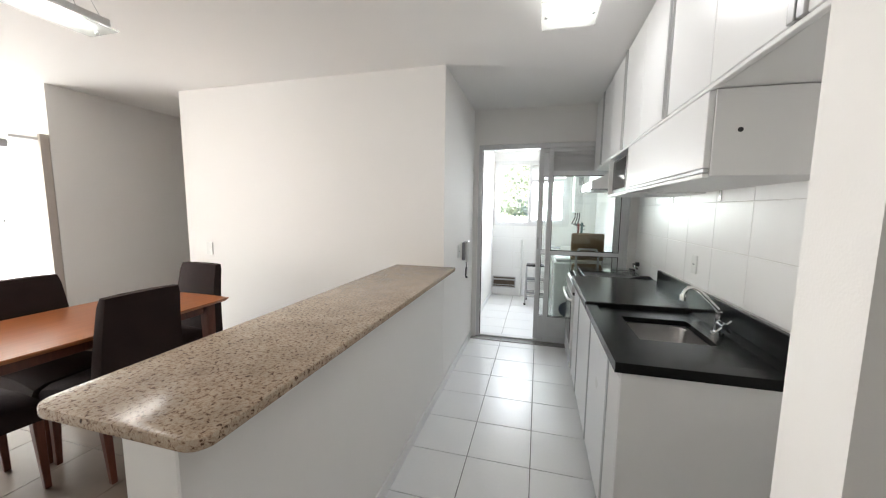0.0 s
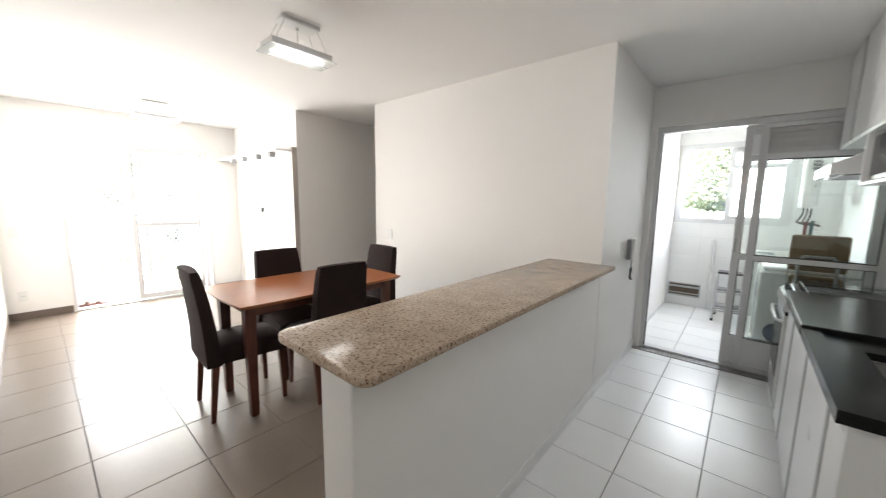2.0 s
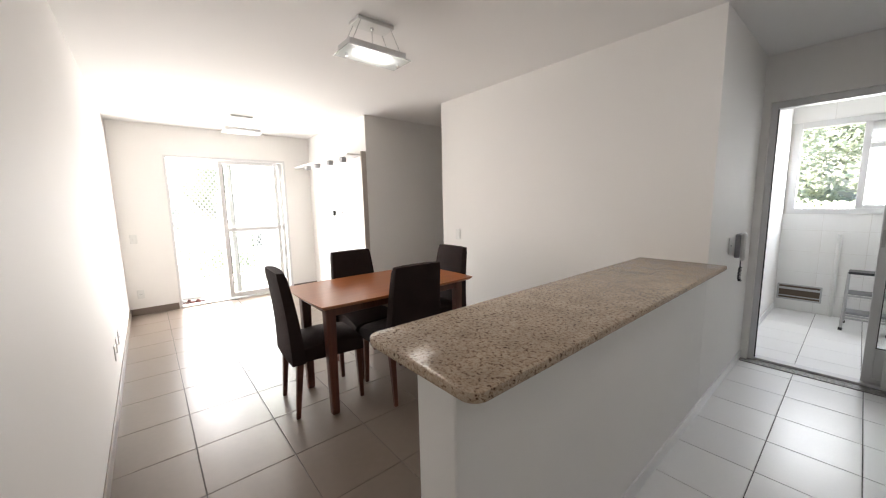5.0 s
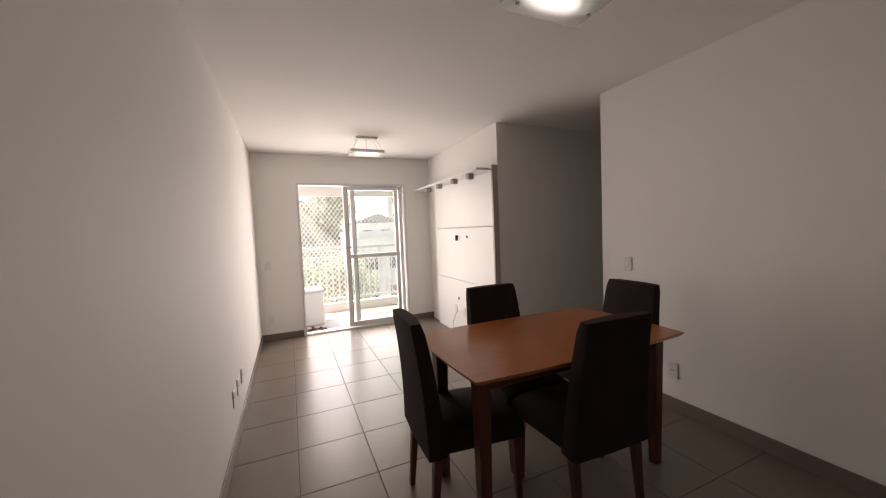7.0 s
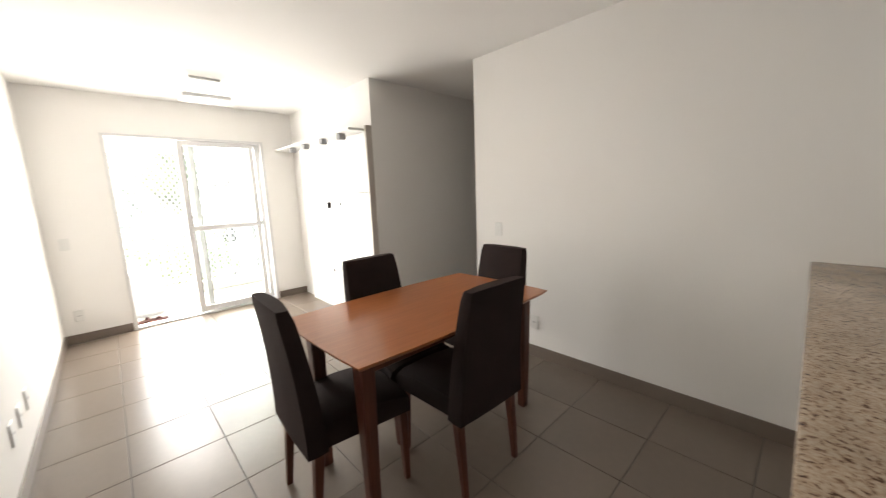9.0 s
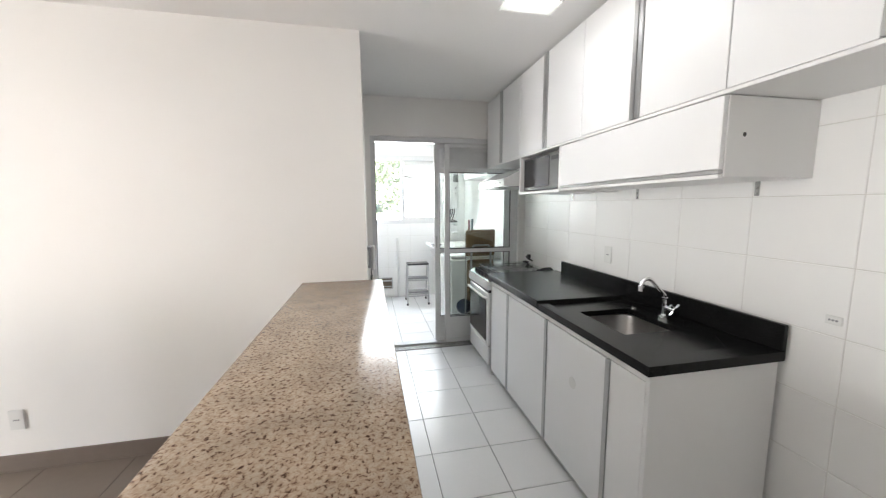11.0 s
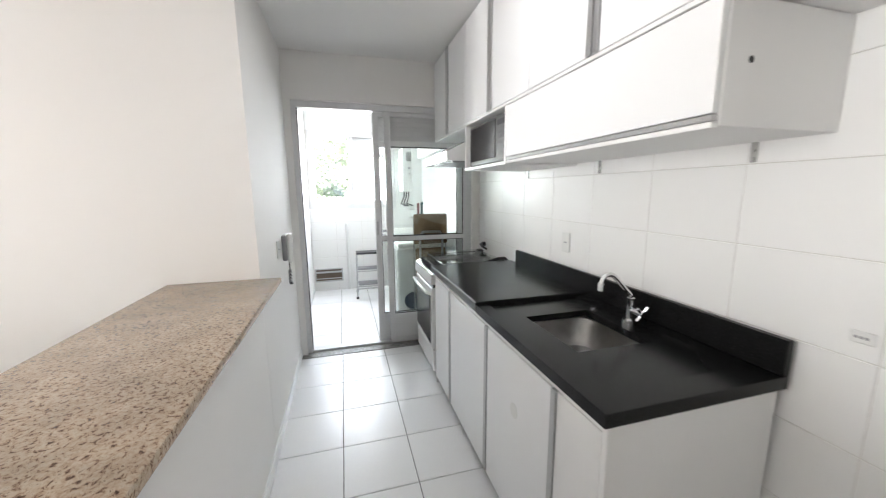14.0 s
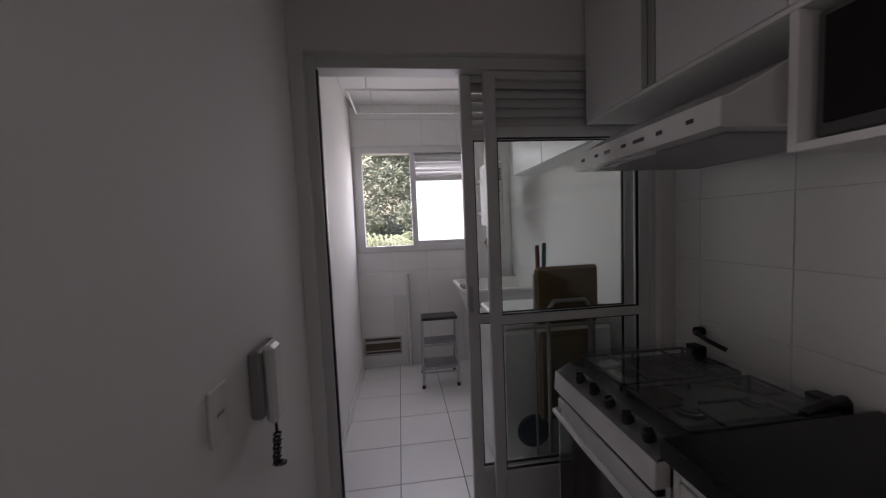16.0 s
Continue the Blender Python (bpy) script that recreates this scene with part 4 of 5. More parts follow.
def entry_phone():
    p = thing("entry_phone", "white and grey entry phone with coiled black cord on the wall", "phone", (0, 0.76, 1.01))
    part(p, "base", GREY_PLASTIC, boxes((0.0, 0.030, 0.70, 0.83, 0.945, 1.12), bevel=0.006))
    part(p, "handset", WHITE_PLASTIC, boxes((0.030, 0.060, 0.71, 0.77, 0.925, 1.13), bevel=0.010))
    pts = []
    for i in range(90):
        s = i / 89
        base = Vector((0.028, 0.775 + 0.008 * math.sin(6 * s), 0.925 - 0.20 * s)) if s < 0.72 else Vector((0.028, 0.776 + 0.035 * math.sin((s - 0.72) / 0.28 * 3.0), 0.781 - 0.022 * math.sin((s - 0.72) / 0.28 * 3.14)))
        r = 0.009 if s > 0.3 else 0.0015
        pts.append(base + Vector((r * math.cos(i * 1.4), r * math.sin(i * 1.4), 0)))
    part(p, "cord", BLACK, lambda bm: tube(bm, pts, 0.0035, 5))


entry_phone()
plate("wall_socket", "blank white wall plate beside the entry phone", pose(0, 0.545, 1.05, 90, 0, 90))


# ---- laundry ----
def washer():
    w = thing("washing_machine", "white top-loading washing machine", "washing machine", (1.2, 1.80, 0))
    part(w, "body", WHITE_ENAMEL, boxes((0.88, 1.48, 1.50, 2.08, 0.03, 0.86), bevel=0.015))
    part(w, "lid", WHITE_PLASTIC, boxes((0.90, 1.34, 1.52, 2.06, 0.861, 0.90), bevel=0.012))
    part(w, "console", WHITE_PLASTIC, boxes((1.342, 1.48, 1.50, 2.08, 0.861, 0.96), bevel=0.012))
    # dark disc for an unidentified round thing near the floor in front
    part(w, "filter_cover", shader("blue_black_plastic", (0.02, 0.035, 0.07), 0.4), lambda bm: rod(bm, (1.035, 1.502, 0.33), (1.035, 1.488, 0.33), 0.088, 0.082, n=24), smooth=True)
    part(w, "foot", BLACK, lambda bm: [rod(bm, (x, y, 0), (x, y, 0.031), 0.02) for x in (0.93, 1.43) for y in (1.55, 2.03)])


washer()


def folding_chair():
    """A metal chair folded flat, standing on edge against the washing machine."""
    c = thing("folding_chair", "folded tube-frame chair with brown padded panels", "chair", (1.21, 1.45, 0))
    part(c, "backrest", BROWN_CARD, boxes((1.045, 1.375, 1.445, 1.480, 0.90, 1.19), bevel=0.014))
    part(c, "seat", BROWN_CARD, boxes((1.06, 1.36, 1.450, 1.480, 0.40, 0.86), bevel=0.014))
    part(c, "frame", ALU_GREY, lambda bm: (tube(bm, [(1.10, 1.435, 0.0), (1.10, 1.435, 0.98), (1.13, 1.435, 1.02), (1.29, 1.435, 1.02), (1.32, 1.435, 0.98), (1.32, 1.435, 0.0)], 0.011), tube(bm, [(1.05, 1.486, 0.0), (1.05, 1.486, 1.15), (1.37, 1.486, 1.15), (1.37, 1.486, 0.0)], 0.007)), smooth=True)
    part(c, "foot", BLACK, lambda bm: [rod(bm, (x, 1.435, 0), (x, 1.435, 0.03), 0.014) for x in (1.10, 1.32)])
    pg = thing("tongs", "red and teal plastic tongs standing on the washing machine", "tongs", (1.15, 1.62, 0.90))
    part(pg, "arm", shader("dull_red_plastic", (0.22, 0.05, 0.045), 0.4), lambda bm: rod(bm, (1.13, 1.62, 0.90), (1.125, 1.62, 1.29), 0.012), smooth=True)
    part(pg, "arm", shader("dark_teal_plastic", (0.03, 0.11, 0.12), 0.4), lambda bm: rod(bm, (1.15, 1.62, 0.90), (1.165, 1.62, 1.30), 0.012), smooth=True)


folding_chair()


def laundry_tank():
    t = thing("laundry_sink", "white laundry sink on the wall with washboard", "sink", (1.2, 2.85, 0.55))

    def tank(bm):
        rings = []
        for z, g in ((0.60, -0.09), (0.82, -0.01), (0.86, 0.02), (0.88, 0.02), (0.88, -0.01), (0.80, -0.04), (0.64, -0.11)):
            ring = []
            for cx, cy, a0 in ((1.55 + g, 3.15 + g, 0), (0.95 - g, 3.15 + g, 90), (0.95 - g, 2.65 - g, 180), (1.55 + g, 2.65 - g, 270)):
                for i in range(6):
                    a = radians(a0 + i * 18)
                    ring.append(bm.verts.new((cx + 0.05 * math.cos(a), cy + 0.05 * math.sin(a), z)))
            rings.append(ring)
        for a, b in zip(rings, rings[1:]):
            for i in range(len(a)):
                j = (i + 1) % len(a)
                bm.faces.new((a[i], a[j], b[j], b[i]))
        bm.faces.new(rings[0]), bm.faces.new(rings[-1])
    part(t, "basin", WHITE_PLASTIC, tank, smooth=True)
    part(t, "column", WHITE_PLASTIC, lambda bm: rod(bm, (1.25, 2.95, 0.0), (1.25, 2.95, 0.605), 0.09, 0.12, n=20), smooth=True)
    cl = thing("cleaning_cloth", "striped grey cloth lying over the sink rim", "cloth", (0.93, 2.66, 0.885))

    def cloth(bm):
        n = 10
        g = [[bm.verts.new((0.88 + 0.13 * i / n, 2.60 + 0.14 * j / n, 0.886 + 0.03 * abs(math.sin(i * 1.3 + j * 0.7)))) for j in range(n + 1)] for i in range(n + 1)]
        for i in range(n):
            for j in range(n):
                bm.faces.new((g[i][j], g[i + 1][j], g[i + 1][j + 1], g[i][j + 1]))
        bmesh.ops.solidify(bm, geom=list(bm.faces), thickness=0.004)
    part(cl, "fold", GREY_PLASTIC, cloth, smooth=True)


laundry_tank()


def step_stool():
    s = thing("step_stool", "folding aluminium step stool with black top", "step stool", (0.71, 2.95, 0))

    def legs(bm):
        for x in (0.55, 0.86):
            tube(bm, [(x - 0.012, 2.80, 0.0), (x, 2.88, 0.60)], 0.012)
            tube(bm, [(x, 3.14, 0.0), (x, 2.98, 0.58)], 0.011)
        for z, y in ((0.13, 2.815), (0.16, 2.82), (0.36, 2.85)):
            rod(bm, (0.55, y, z), (0.86, y, z), 0.009)
        rod(bm, (0.55, 3.10, 0.15), (0.86, 3.10, 0.15), 0.009)
    part(s, "frame", ALU_GREY, legs, smooth=True)
    part(s, "tread", GREY_PLASTIC, boxes((0.56, 0.85, 2.81, 2.98, 0.175, 0.20), (0.56, 0.85, 2.845, 2.99, 0.375, 0.40), bevel=0.004))
    part(s, "top", BLACK, boxes((0.545, 0.865, 2.84, 3.03, 0.585, 0.61), bevel=0.008))
    part(s, "foot", BLACK, lambda bm: [rod(bm, (x, y, 0), (x, y, 0.03), 0.016) for x, y in ((0.538, 2.80), (0.848, 2.80), (0.55, 3.14), (0.86, 3.14))])


step_stool()


def boiler():
    b = thing("water_heater", "white wall-hung gas water heater with grille, dials and pipes", "water heater", (1.24, BACK_Y, 1.35))
    part(b, "case", WHITE_ENAMEL, boxes((1.175, 1.305, 2.80, 3.12, 1.40, 1.96), bevel=0.012))
    part(b, "bracket", ALU_GREY, boxes((1.19, 1.29, 3.12, BACK_Y, 1.50, 1.54), (1.19, 1.29, 3.12, BACK_Y, 1.82, 1.86)))
    part(b, "grille", IRON, boxes(*[(1.225, 1.29, 2.796, 2.801, 1.79 + 0.014 * i, 1.798 + 0.014 * i) for i in range(8)], bevel=0))
    part(b, "dial", GREY_PLASTIC, lambda bm: [rod(bm, (1.262, 2.801, z), (1.262, 2.79, z), r, n=14) for z, r in ((1.70, 0.016), (1.63, 0.010))], smooth=True)
    part(b, "flue", WHITE_ENAMEL, lambda bm: rod(bm, (1.24, 2.96, 1.96), (1.24, 2.96, 2.62), 0.05, n=18), smooth=True)
    part(b, "pipe", IRON, lambda bm: [tube(bm, [(x, 2.92, 1.40), (x, 2.93, 1.33), (x - 0.03 + k * 0.01, 3.02, 1.24), (x2, 3.20, 1.20), (x2, BACK_Y, 1.19)], 0.009) for k, (x, x2) in enumerate(((1.21, 1.28), (1.24, 1.32), (1.27, 1.38)))], smooth=True)
    v = thing("wall_valve", "chrome shut-off valve on the laundry wall", "valve", (1.38, BACK_Y, 1.0), "valves under the heater")
    part(v, "stem", CHROME, lambda bm: (rod(bm, (1.38, BACK_Y, 1.02), (1.38, BACK_Y - 0.06, 1.02), 0.012), rod(bm, (1.34, BACK_Y - 0.06, 1.02), (1.42, BACK_Y - 0.06, 1.02), 0.008)), smooth=True)
    copy_thing(v, pose(1.38, BACK_Y, 1.12))


boiler()


def laundry_cabinet():
    c = thing("laundry_cabinet", "white laminate wall cabinet with two doors in the laundry", "cabinet", (1.45, 2.03, 1.80))
    part(c, "body", LAMINATE_SOFT, boxes((1.362, 1.55, 1.42, 2.64, 1.80, 2.40)))
    part(c, "door", LAMINATE, boxes((1.34, 1.360, 1.42, 2.04, 1.802, 2.398), (1.34, 1.360, 2.05, 2.64, 1.802, 2.398)))


laundry_cabinet()


def small_laundry():
    v = thing("wall_vent", "dark louvred vent low on the laundry wall", "vent", (0.17, BACK_Y, 0.13))
    part(v, "frame", ALU_GREY, boxes((-0.02, 0.362, BACK_Y - 0.012, BACK_Y, 0.13, 0.145), (-0.02, 0.362, BACK_Y - 0.012, BACK_Y, 0.305, 0.32), (-0.02, -0.005, BACK_Y - 0.012, BACK_Y, 0.145, 0.305), (0.347, 0.362, BACK_Y - 0.012, BACK_Y, 0.145, 0.305)))
    part(v, "backing", BARK, boxes((-0.004, 0.346, BACK_Y - 0.004, BACK_Y - 0.001, 0.146, 0.304), bevel=0))
    part(v, "slat", ALU_GREY, boxes((-0.004, 0.346, BACK_Y - 0.011, BACK_Y - 0.005, 0.17, 0.18), (-0.004, 0.346, BACK_Y - 0.011, BACK_Y - 0.005, 0.255, 0.28), bevel=0))
    r = thing("drying_rack", "white ceiling-hung tube clothes rack in the laundry", "clothes rack", (0.5, 2.4, 2.62))
    part(r, "tube", WHITE_PLASTIC, lambda bm: (tube(bm, [(0.07, 2.97, 2.42), (0.06, 2.45, 2.42), (1.2, 2.45, 2.42), (1.2, 2.97, 2.42), (0.07, 2.97, 2.42)], 0.009), [rod(bm, (x, y, 2.42), (x, y, 2.62), 0.004) for x in (0.2, 1.1) for y in (2.45, 2.97)]), smooth=True)
    d = thing("laundry_lamp", "round white glass lamp on the laundry ceiling", "lamp", (0.82, 2.50, 2.62))
    part(d, "dome", WHITE_PLASTIC, lambda bm: bmesh.ops.create_uvsphere(bm, u_segments=20, v_segments=10, radius=1, matrix=Matrix.Translation((0.82, 2.50, 2.62)) @ Matrix.Diagonal((0.11, 0.11, 0.07, 1))), smooth=True)
    p = thing("drain_pipe", "white boxed pipe on the laundry wall", "pipe", (0.445, BACK_Y, 0))
    part(p, "shaft", WHITE_PLASTIC, lambda bm: rod(bm, (0.445, BACK_Y - 0.02, 0), (0.445, BACK_Y - 0.02, 0.95), 0.018, n=12), smooth=True)


small_laundry()


# ---- balcony and outside ----
setting("balcony_floor", "beige tiled balcony floor slab", BALCONY_TILE, (-6.95, WEST - 0.15, -3.6, 0.9, -0.2, -0.02), category="floor")
setting("balcony_soffit", "white balcony ceiling slab", CEIL, (-7.0, WEST - 0.15, -3.6, 0.9, 2.36, 2.75), category="ceiling")
setting("balcony_kerb", "pale beige balcony kerb under the railing", RENDER_PAINT, (-6.95, -6.80, -3.6, 0.9, -0.02, 0.13), category="kerb")
setting("balcony_sides", "white balcony end walls", WALL, (-6.95, WEST - 0.15, -3.75, -3.6, -0.2, 2.75), (-6.95, WEST - 0.15, 0.9, 1.05, -0.2, 2.75), category="wall")
setting("balcony_beam", "white beam along the balcony's outer edge", CEIL, (-7.0, -6.85, -3.6, 0.9, 2.06, 2.36), category="beam")


def railing():
    r = thing("balcony_railing", "white metal balcony railing with upright bars", "railing", (-6.87, -1.35, 0.13))
    part(r, "handrail", ALU_WHITE, boxes((-6.90, -6.84, -3.6, 0.9, 1.10, 1.15), (-6.89, -6.85, -3.6, 0.9, 0.95, 0.985), (-6.89, -6.85, -3.6, 0.9, 0.20, 0.235), bevel=0.004))
    i = 0
    y = -3.55
    while y < 0.88:
        part(r, "bar", ALU_WHITE, boxes((-6.88, -6.86, y, y + 0.022, 0.235 if i % 8 else 0.13, 0.95 if i % 8 else 1.10), bevel=0))
        y += 0.11
        i += 1


railing()


def net():
    n = thing("safety_net", "white diamond-mesh safety net across the balcony", "net", (-6.93, -1.35, 0.13))

    def cords(bm):
        y0, y1, z0, z1, step = -3.6, 0.9, 0.13, 2.06, 0.075
        for sgn in (1, -1):
            k = y0 - (z1 - z0)
            while k < y1 + (z1 - z0):
                za, zb = z0, z1
                ya, yb = (k, k + sgn * (z1 - z0) * 0.75)
                if sgn < 0:
                    ya, yb = k + (z1 - z0) * 0.75, k
                # clip to the opening
                t0, t1 = 0.0, 1.0
                d = yb - ya
                for lim, side in ((y0, 1), (y1, -1)):
                    tt = (lim - ya) / d
                    if side * d > 0:
                        t0 = max(t0, tt)
                    else:
                        t1 = min(t1, tt)
                if t1 > t0:
                    rod(bm, (-6.93, ya + d * t0, za + (zb - za) * t0), (-6.93, ya + d * t1, za + (zb - za) * t1), 0.005, n=4)
                k += step
    part(n, "mesh", STRING, cords, joined=True)["kind"] = "stuff"


net()


def balcony_box():
    b = thing("air_conditioner", "white outdoor air-conditioning unit on the balcony floor", "air conditioner", (-6.1, -2.25, -0.02))
    part(b, "case", WHITE_PLASTIC, boxes((-6.45, -5.95, -2.75, -2.02, 0.0, 0.50), bevel=0.015))
    part(b, "base", WHITE_PLASTIC, boxes((-6.42, -5.98, -2.72, -2.05, -0.02, 0.0), bevel=0))
    part(b, "lid", WHITE_PLASTIC, boxes((-6.46, -5.94, -2.76, -2.01, 0.502, 0.53), bevel=0.006))
    s = thing("slippers", "pair of brown leather slippers on the balcony floor", "shoes", (-5.72, -2.2, -0.02))
    for k, (x, y, a) in enumerate(((-5.72, -2.24, 0.3), (-5.66, -2.13, 0.55))):
        def sole(bm, x=x, y=y, a=a):
            out = [(math.cos(q / 14 * 2 * math.pi) * 0.045 * (1 + 0.15 * math.sin(q / 14 * 2 * math.pi)), math.sin(q / 14 * 2 * math.pi) * 0.125) for q in range(14)]
            ca, sa = math.cos(a), math.sin(a)
            prism(bm, [(x + px * ca - py * sa, y + px * sa + py * ca) for px, py in out], "z", -0.02, 0.0)
            fx, fy = x - 0.03 * sa * -1, y + 0.03 * ca
            tube(bm, [(fx - 0.045 * ca, fy - 0.045 * sa, 0.0), (fx - 0.02 * ca, fy - 0.02 * sa, 0.03), (fx + 0.02 * ca, fy + 0.02 * sa, 0.03), (fx + 0.045 * ca, fy + 0.045 * sa, 0.0)], 0.012)
        part(s, "slipper", RED_BROWN, sole)


balcony_box()
setting("ground", "broad grassy earth ground far below", EARTH, (-400, 400, -400, 400, -9.2, -9.0), category="ground")


def hillside(name, label, cx, cy, sx, sy, h, base):
    bm = bmesh.new()
    n = 26
    g = []
    for i in range(n + 1):
        row = []
        for j in range(n + 1):
            u, v = i / n * 2 - 1, j / n * 2 - 1
            k = max(0, 1 - u * u) * max(0, 1 - v * v)
            row.append(bm.verts.new((cx + u * sx, cy + v * sy, base + h * k ** 0.7 * (1 + 0.25 * noise.noise((u * 3, v * 3, 1))))))
        g.append(row)
    for i in range(n):
        for j in range(n):
            bm.faces.new((g[i][j], g[i + 1][j], g[i + 1][j + 1], g[i][j + 1]))
    return tagged(new(name, finish(bm, name, EARTH, True)), label, "hill", "", "structure")


def foliage(name, label, material, spots, leaf, count, seed):
    """Many small bent leaves scattered through uneven clumps."""
    rng = random.Random(seed)
    verts, faces = [], []
    for cx, cy, cz, r in spots:
        for _ in range(count):
            d = Vector((rng.gauss(0, 1), rng.gauss(0, 1), rng.gauss(0, 1))).normalized() * r * rng.uniform(0.45, 1.05)
            p = Vector((cx, cy, cz)) + Vector((d.x, d.y, d.z * 0.8))
            a = Vector((rng.gauss(0, 1), rng.gauss(0, 1), rng.gauss(0, 0.6))).normalized()
            b = a.cross(Vector((rng.gauss(0, 1), rng.gauss(0, 1), rng.gauss(0, 1)))).normalized()
            s = leaf * rng.uniform(0.5, 1.4)
            k = len(verts)
            verts += [p - a * s, p + b * s * 0.35, p + a * s + Vector((0, 0, -s * 0.3)), p - b * s * 0.35]
            faces.append((k, k + 1, k + 2, k + 3))
    me = bpy.data.meshes.new(name)
    me.from_pydata([tuple(v) for v in verts], [], faces)
    me.materials.append(material)
    return tagged(new(name, me), label, "plants", "", "stuff")


hillside("hill_slope", "bushy hillside behind the laundry window", 2, 26, 40, 18, 17, -9)
rng = random.Random(4)
foliage("hillside_bushes", "dense pale green bushes on the hillside", LEAF, [(rng.uniform(-3.0, 4.5), rng.uniform(10.5, 12.5), rng.uniform(-1.5, 5.5), rng.uniform(0.6, 1.2)) for _ in range(90)], 0.085, 800, 5)


def palm(at, h, seed):
    x, y, z = at
    t = thing("palm_tree", "young palm with long pale arching fronds", "tree", at, "palms behind the laundry")
    part(t, "trunk", BARK, lambda bm: [rod(bm, (x, y, z + h * i / 6), (x + 0.03 * i, y, z + h * (i + 1) / 6), 0.16 - 0.012 * i, 0.15 - 0.012 * i, n=10) for i in range(6)], smooth=True)
    q = random.Random(seed)

    def fronds(bm):
        for k in range(22):
            az, up, ln = q.uniform(0, 6.28), q.uniform(0.2, 1.3), q.uniform(1.3, 2.1)
            last = None
            for i in range(16):
                s = i / 15
                r = ln * s
                p = Vector((x + 0.18 + math.cos(az) * r * math.cos(up * (1 - 0.7 * s)), y + math.sin(az) * r * math.cos(up * (1 - 0.7 * s)), z + h + r * math.sin(up) - 0.9 * s * s * ln * 0.8))
                side = Vector((-math.sin(az), math.cos(az), -0.35)) * (0.38 * math.sin(0.3 + 2.7 * s) + 0.05)
                fw = Vector((math.cos(az), math.sin(az), -0.3)) * 0.14
                for sd in (1, -1):
                    tip = p + Vector((side.x * sd, side.y * sd, side.z)) + fw
                    vs = [bm.verts.new(p), bm.verts.new(p + fw * 0.35), bm.verts.new(tip)]
                    bm.faces.new(vs)
    part(t, "frond", LEAF_PALE, fronds, joined=True)["kind"] = "stuff"


palm((0.35, 7.2, -2.2), 3.0, 3)
palm((-0.9, 8.6, -2.4), 3.2, 8)
hillside("hill_far", "wooded hill beyond the street", -70, -28, 30, 45, 22, -9)
foliage("hill_woods", "dense far woodland on the hill", LEAF, [(rng.uniform(-64, -50), rng.uniform(-26, 6), rng.uniform(-4, 6.5), rng.uniform(2.0, 3.6)) for _ in range(80)], 0.45, 220, 9)
foliage("street_trees", "rounded green street trees below the balcony", LEAF_PALE, [(rng.uniform(-31, -26), rng.uniform(-5, 3.0), rng.uniform(-4, -0.8), rng.uniform(1.0, 1.7)) for _ in range(34)], 0.25, 240, 12)


def house(at, w, d, h, label, roofed):
    x, y, z = at
    b = thing("house", label, "building", at, "houses across the street")
    part(b, "wall", RENDER_PAINT, boxes((x - d, x, y, y + w, z, z + h), bevel=0))
    if roofed:
        part(b, "roof", ROOF_TILE, lambda bm: prism(bm, [(y - 0.5, z + h), (y + w + 0.5, z + h), (y + w / 2, z + h + w * 0.22)], "x", x - d - 0.4, x + 0.5))
    else:
        part(b, "parapet", RENDER_PAINT, boxes((x - d - 0.1, x + 0.12, y - 0.1, y + w + 0.1, z + h, z + h + 0.5), bevel=0))
    zz = z + 1.2
    while zz + 1.3 < z + h:
        yy = y + 0.8
        while yy + 1.2 < y + w:
            part(b, "window", FACADE_GLASS, boxes((x - 0.02, x + 0.03, yy, yy + 1.2, zz, zz + 1.1), bevel=0))
            yy += 2.4
        zz += 2.8


house((-34, 3.3, -9), 16, 10, 10.0, "pale rendered apartment house with dark windows", False)
house((-46, 5.5, -9), 5.5, 6, 11.6, "pale house with a tiled gable roof", True)
house((-60, 13.5, -9), 12, 8, 20, "tall pale apartment block with dark windows", False)


# ---- tiles ----
def tile_mesh(name, w, d, h, material, flat="z"):
    bm = bmesh.new()
    if flat == "z":
        box(bm, 0, w, 0, d, -h, 0)
        top = [e for e in bm.edges if all(v.co.z > -h / 2 for v in e.verts)]
    elif flat == "x":
        box(bm, 0, h, 0, w, 0, d)
        top = [e for e in bm.edges if all(v.co.x < h / 2 for v in e.verts)]
    else:
        box(bm, 0, w, 0, h, 0, d)
        top = [e for e in bm.edges if all(v.co.y < h / 2 for v in e.verts)]
    bmesh.ops.bevel(bm, geom=top, offset=0.0015, segments=1, affect="EDGES")
    return finish(bm, name, material)


def tiled(parent, name, material, xs, ys, gap, cache):
    """Floor tiles between grid lines; cut tiles get a mesh of their own size."""
    for x0, x1 in zip(xs, xs[1:]):
        for y0, y1 in zip(ys, ys[1:]):
            w, d = round(x1 - x0 - gap, 4), round(y1 - y0 - gap, 4)
            if w < 0.01 or d < 0.01:
                continue
            if (w, d, name) not in cache:
                cache[w, d, name] = tile_mesh(name, w, d, 0.004, material)
            pieces(parent, name, cache[w, d, name], [(x0 + gap / 2, y0 + gap / 2, 0)])


def grid(lo, hi, line, step):
    out = [lo]
    k = math.ceil((lo - line) / step + 0.05)
    while line + k * step < hi - 0.02:
        out.append(line + k * step)
        k += 1
    return out + [hi]


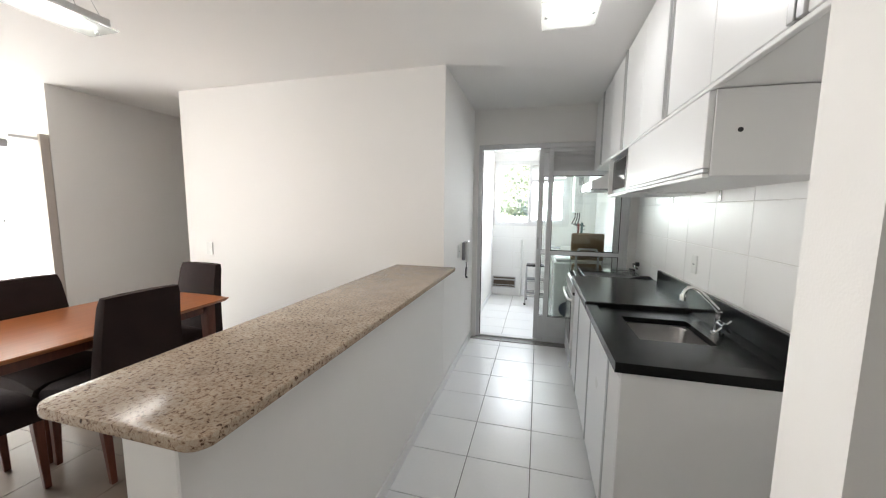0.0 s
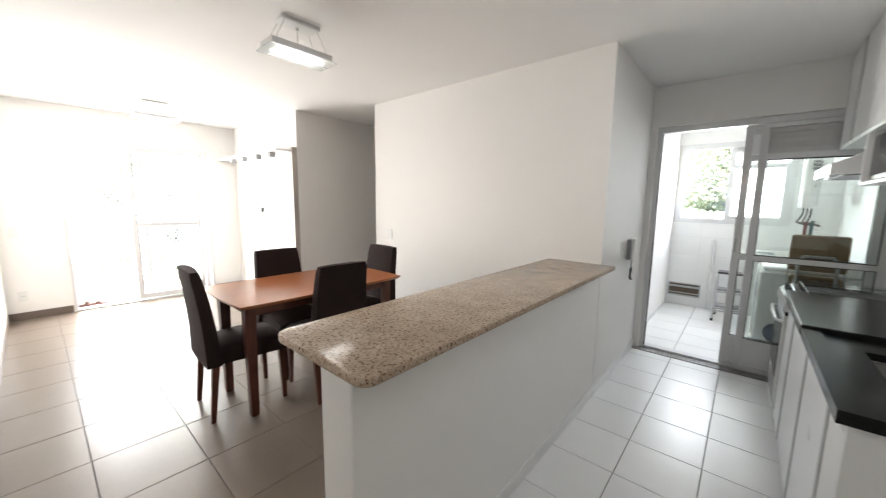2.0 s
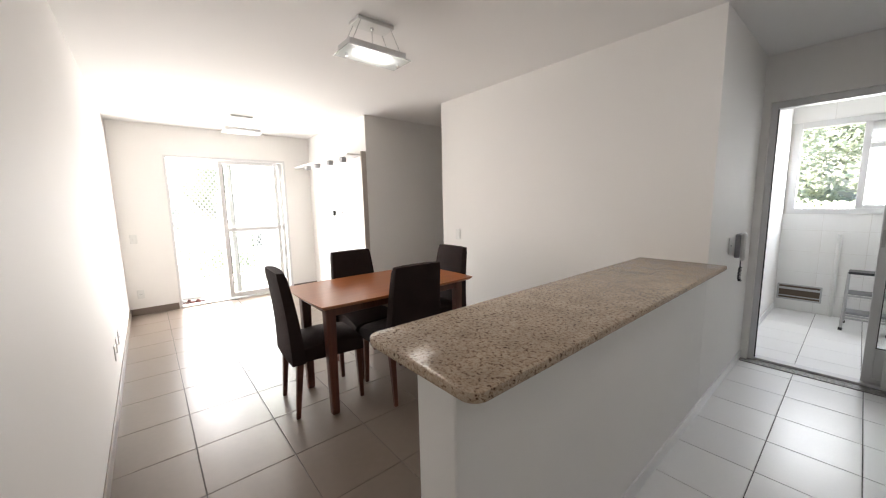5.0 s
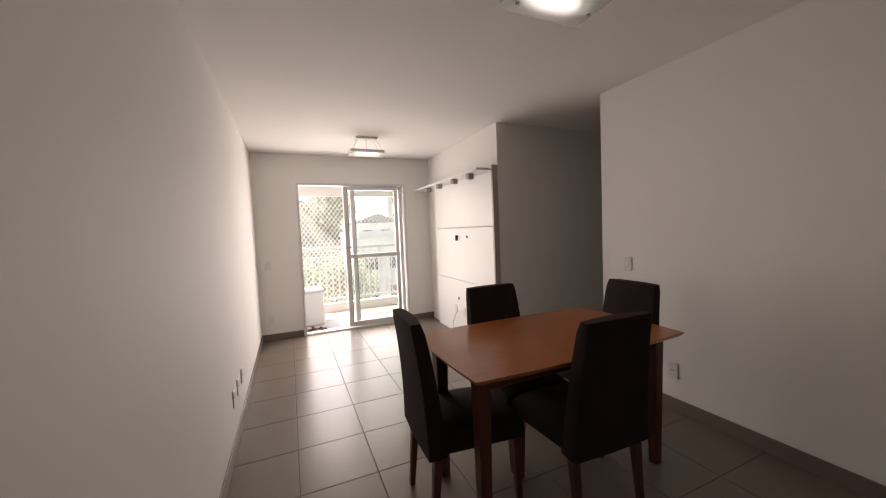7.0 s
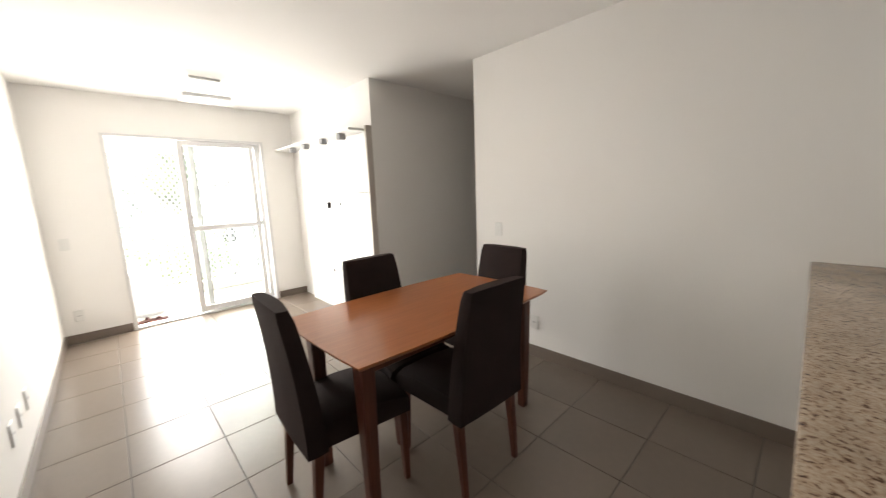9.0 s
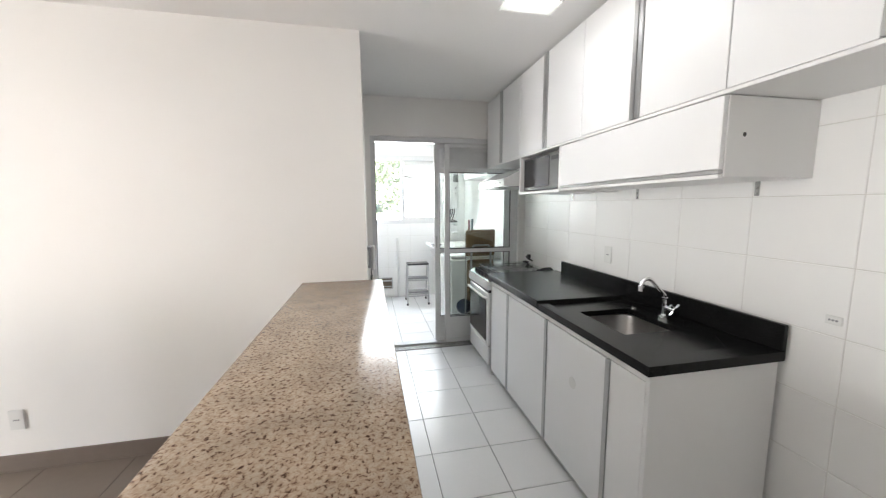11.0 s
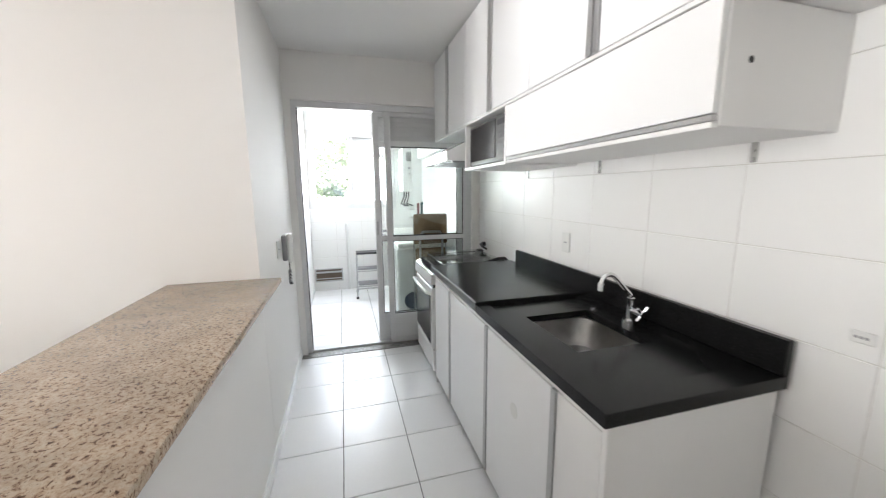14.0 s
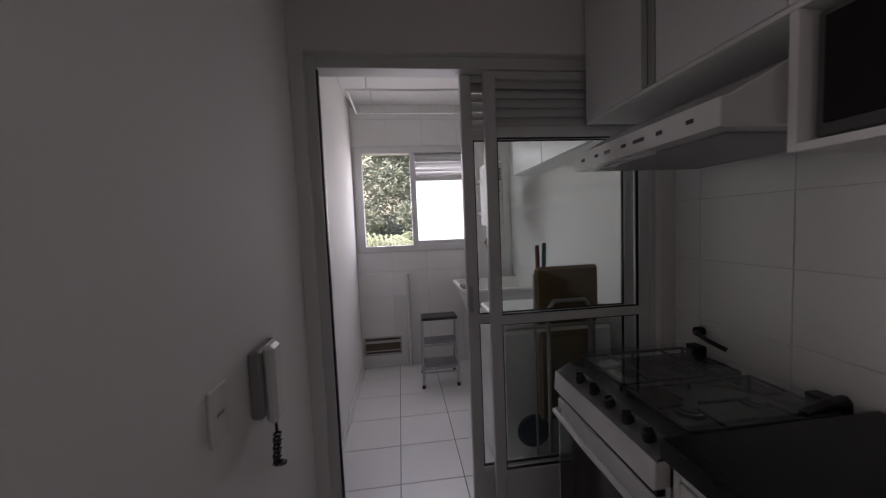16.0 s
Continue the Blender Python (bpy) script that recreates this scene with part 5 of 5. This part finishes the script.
CACHE = {}
ly = grid(SOUTH, -0.42, -2.068, 0.42)
tiled(floor, "tile", LTILE, grid(WEST, -0.154, -0.917, 0.441), ly, 0.0035, CACHE)
tiled(floor, "tile", LTILE, grid(-0.154, 2.45, -0.917, 0.441), grid(SOUTH, -2.065, -2.068, 0.42), 0.0035, CACHE)
tiled(floor, "tile", LTILE, grid(-3.44, -0.154, -0.917, 0.441), [-0.42, NORTH], 0.0035, CACHE)
tiled(floor, "tile", LTILE, grid(-3.44, -2.51, -0.917, 0.441), grid(0.0, 2.2, -2.068, 0.42), 0.0035, CACHE)
tiled(floor, "tile", KTILE, grid(0.0, 1.63, 0.342, 0.357), grid(-2.065, 1.19, 0.012, 0.35), 0.004, CACHE)
tiled(floor, "tile", KTILE, grid(-0.04, 1.55, 0.33, 0.357), grid(1.40, BACK_Y, 1.67, 0.35), 0.004, CACHE)
for y0, y1 in zip(*(lambda g: (g, g[1:]))(grid(-1.99, DOOR_Y, -1.355, 0.353))):
    for z0, z1 in zip(*(lambda g: (g, g[1:]))(grid(0.0, CEILING, 1.23, 0.25))):
        w, d = round(y1 - y0 - 0.0025, 4), round(z1 - z0 - 0.0025, 4)
        if w > 0.01 and d > 0.01:
            if (w, d, "wall") not in CACHE:
                CACHE[w, d, "wall"] = tile_mesh("tile", w, d, 0.004, WTILE, "x")
            pieces(wall_east, "tile", CACHE[w, d, "wall"], [(EAST, y0 + 0.0015, z0 + 0.0015)])
for xs, zs in ((grid(-0.04, 1.55, 0.30, 0.353), grid(0.0, LW[2] - 0.021, 0.98, 0.25)), (grid(-0.04, 1.55, 0.30, 0.353), grid(LW[3] + 0.021, 2.62, 2.48, 0.25)), ([LW[1] + 0.021, 1.36, 1.55], grid(LW[2] - 0.021, LW[3] + 0.021, 1.48, 0.25))):
    for x0, x1 in zip(xs, xs[1:]):
        for z0, z1 in zip(zs, zs[1:]):
            w, d = round(x1 - x0 - 0.003, 4), round(z1 - z0 - 0.003, 4)
            if w > 0.01 and d > 0.01:
                if (w, d, "laundry") not in CACHE:
                    CACHE[w, d, "laundry"] = tile_mesh("tile", w, d, 0.004, WTILE, "y")
                pieces(wall_laundry_back, "tile", CACHE[w, d, "laundry"], [(x0 + 0.0015, BACK_Y, z0 + 0.0015)])
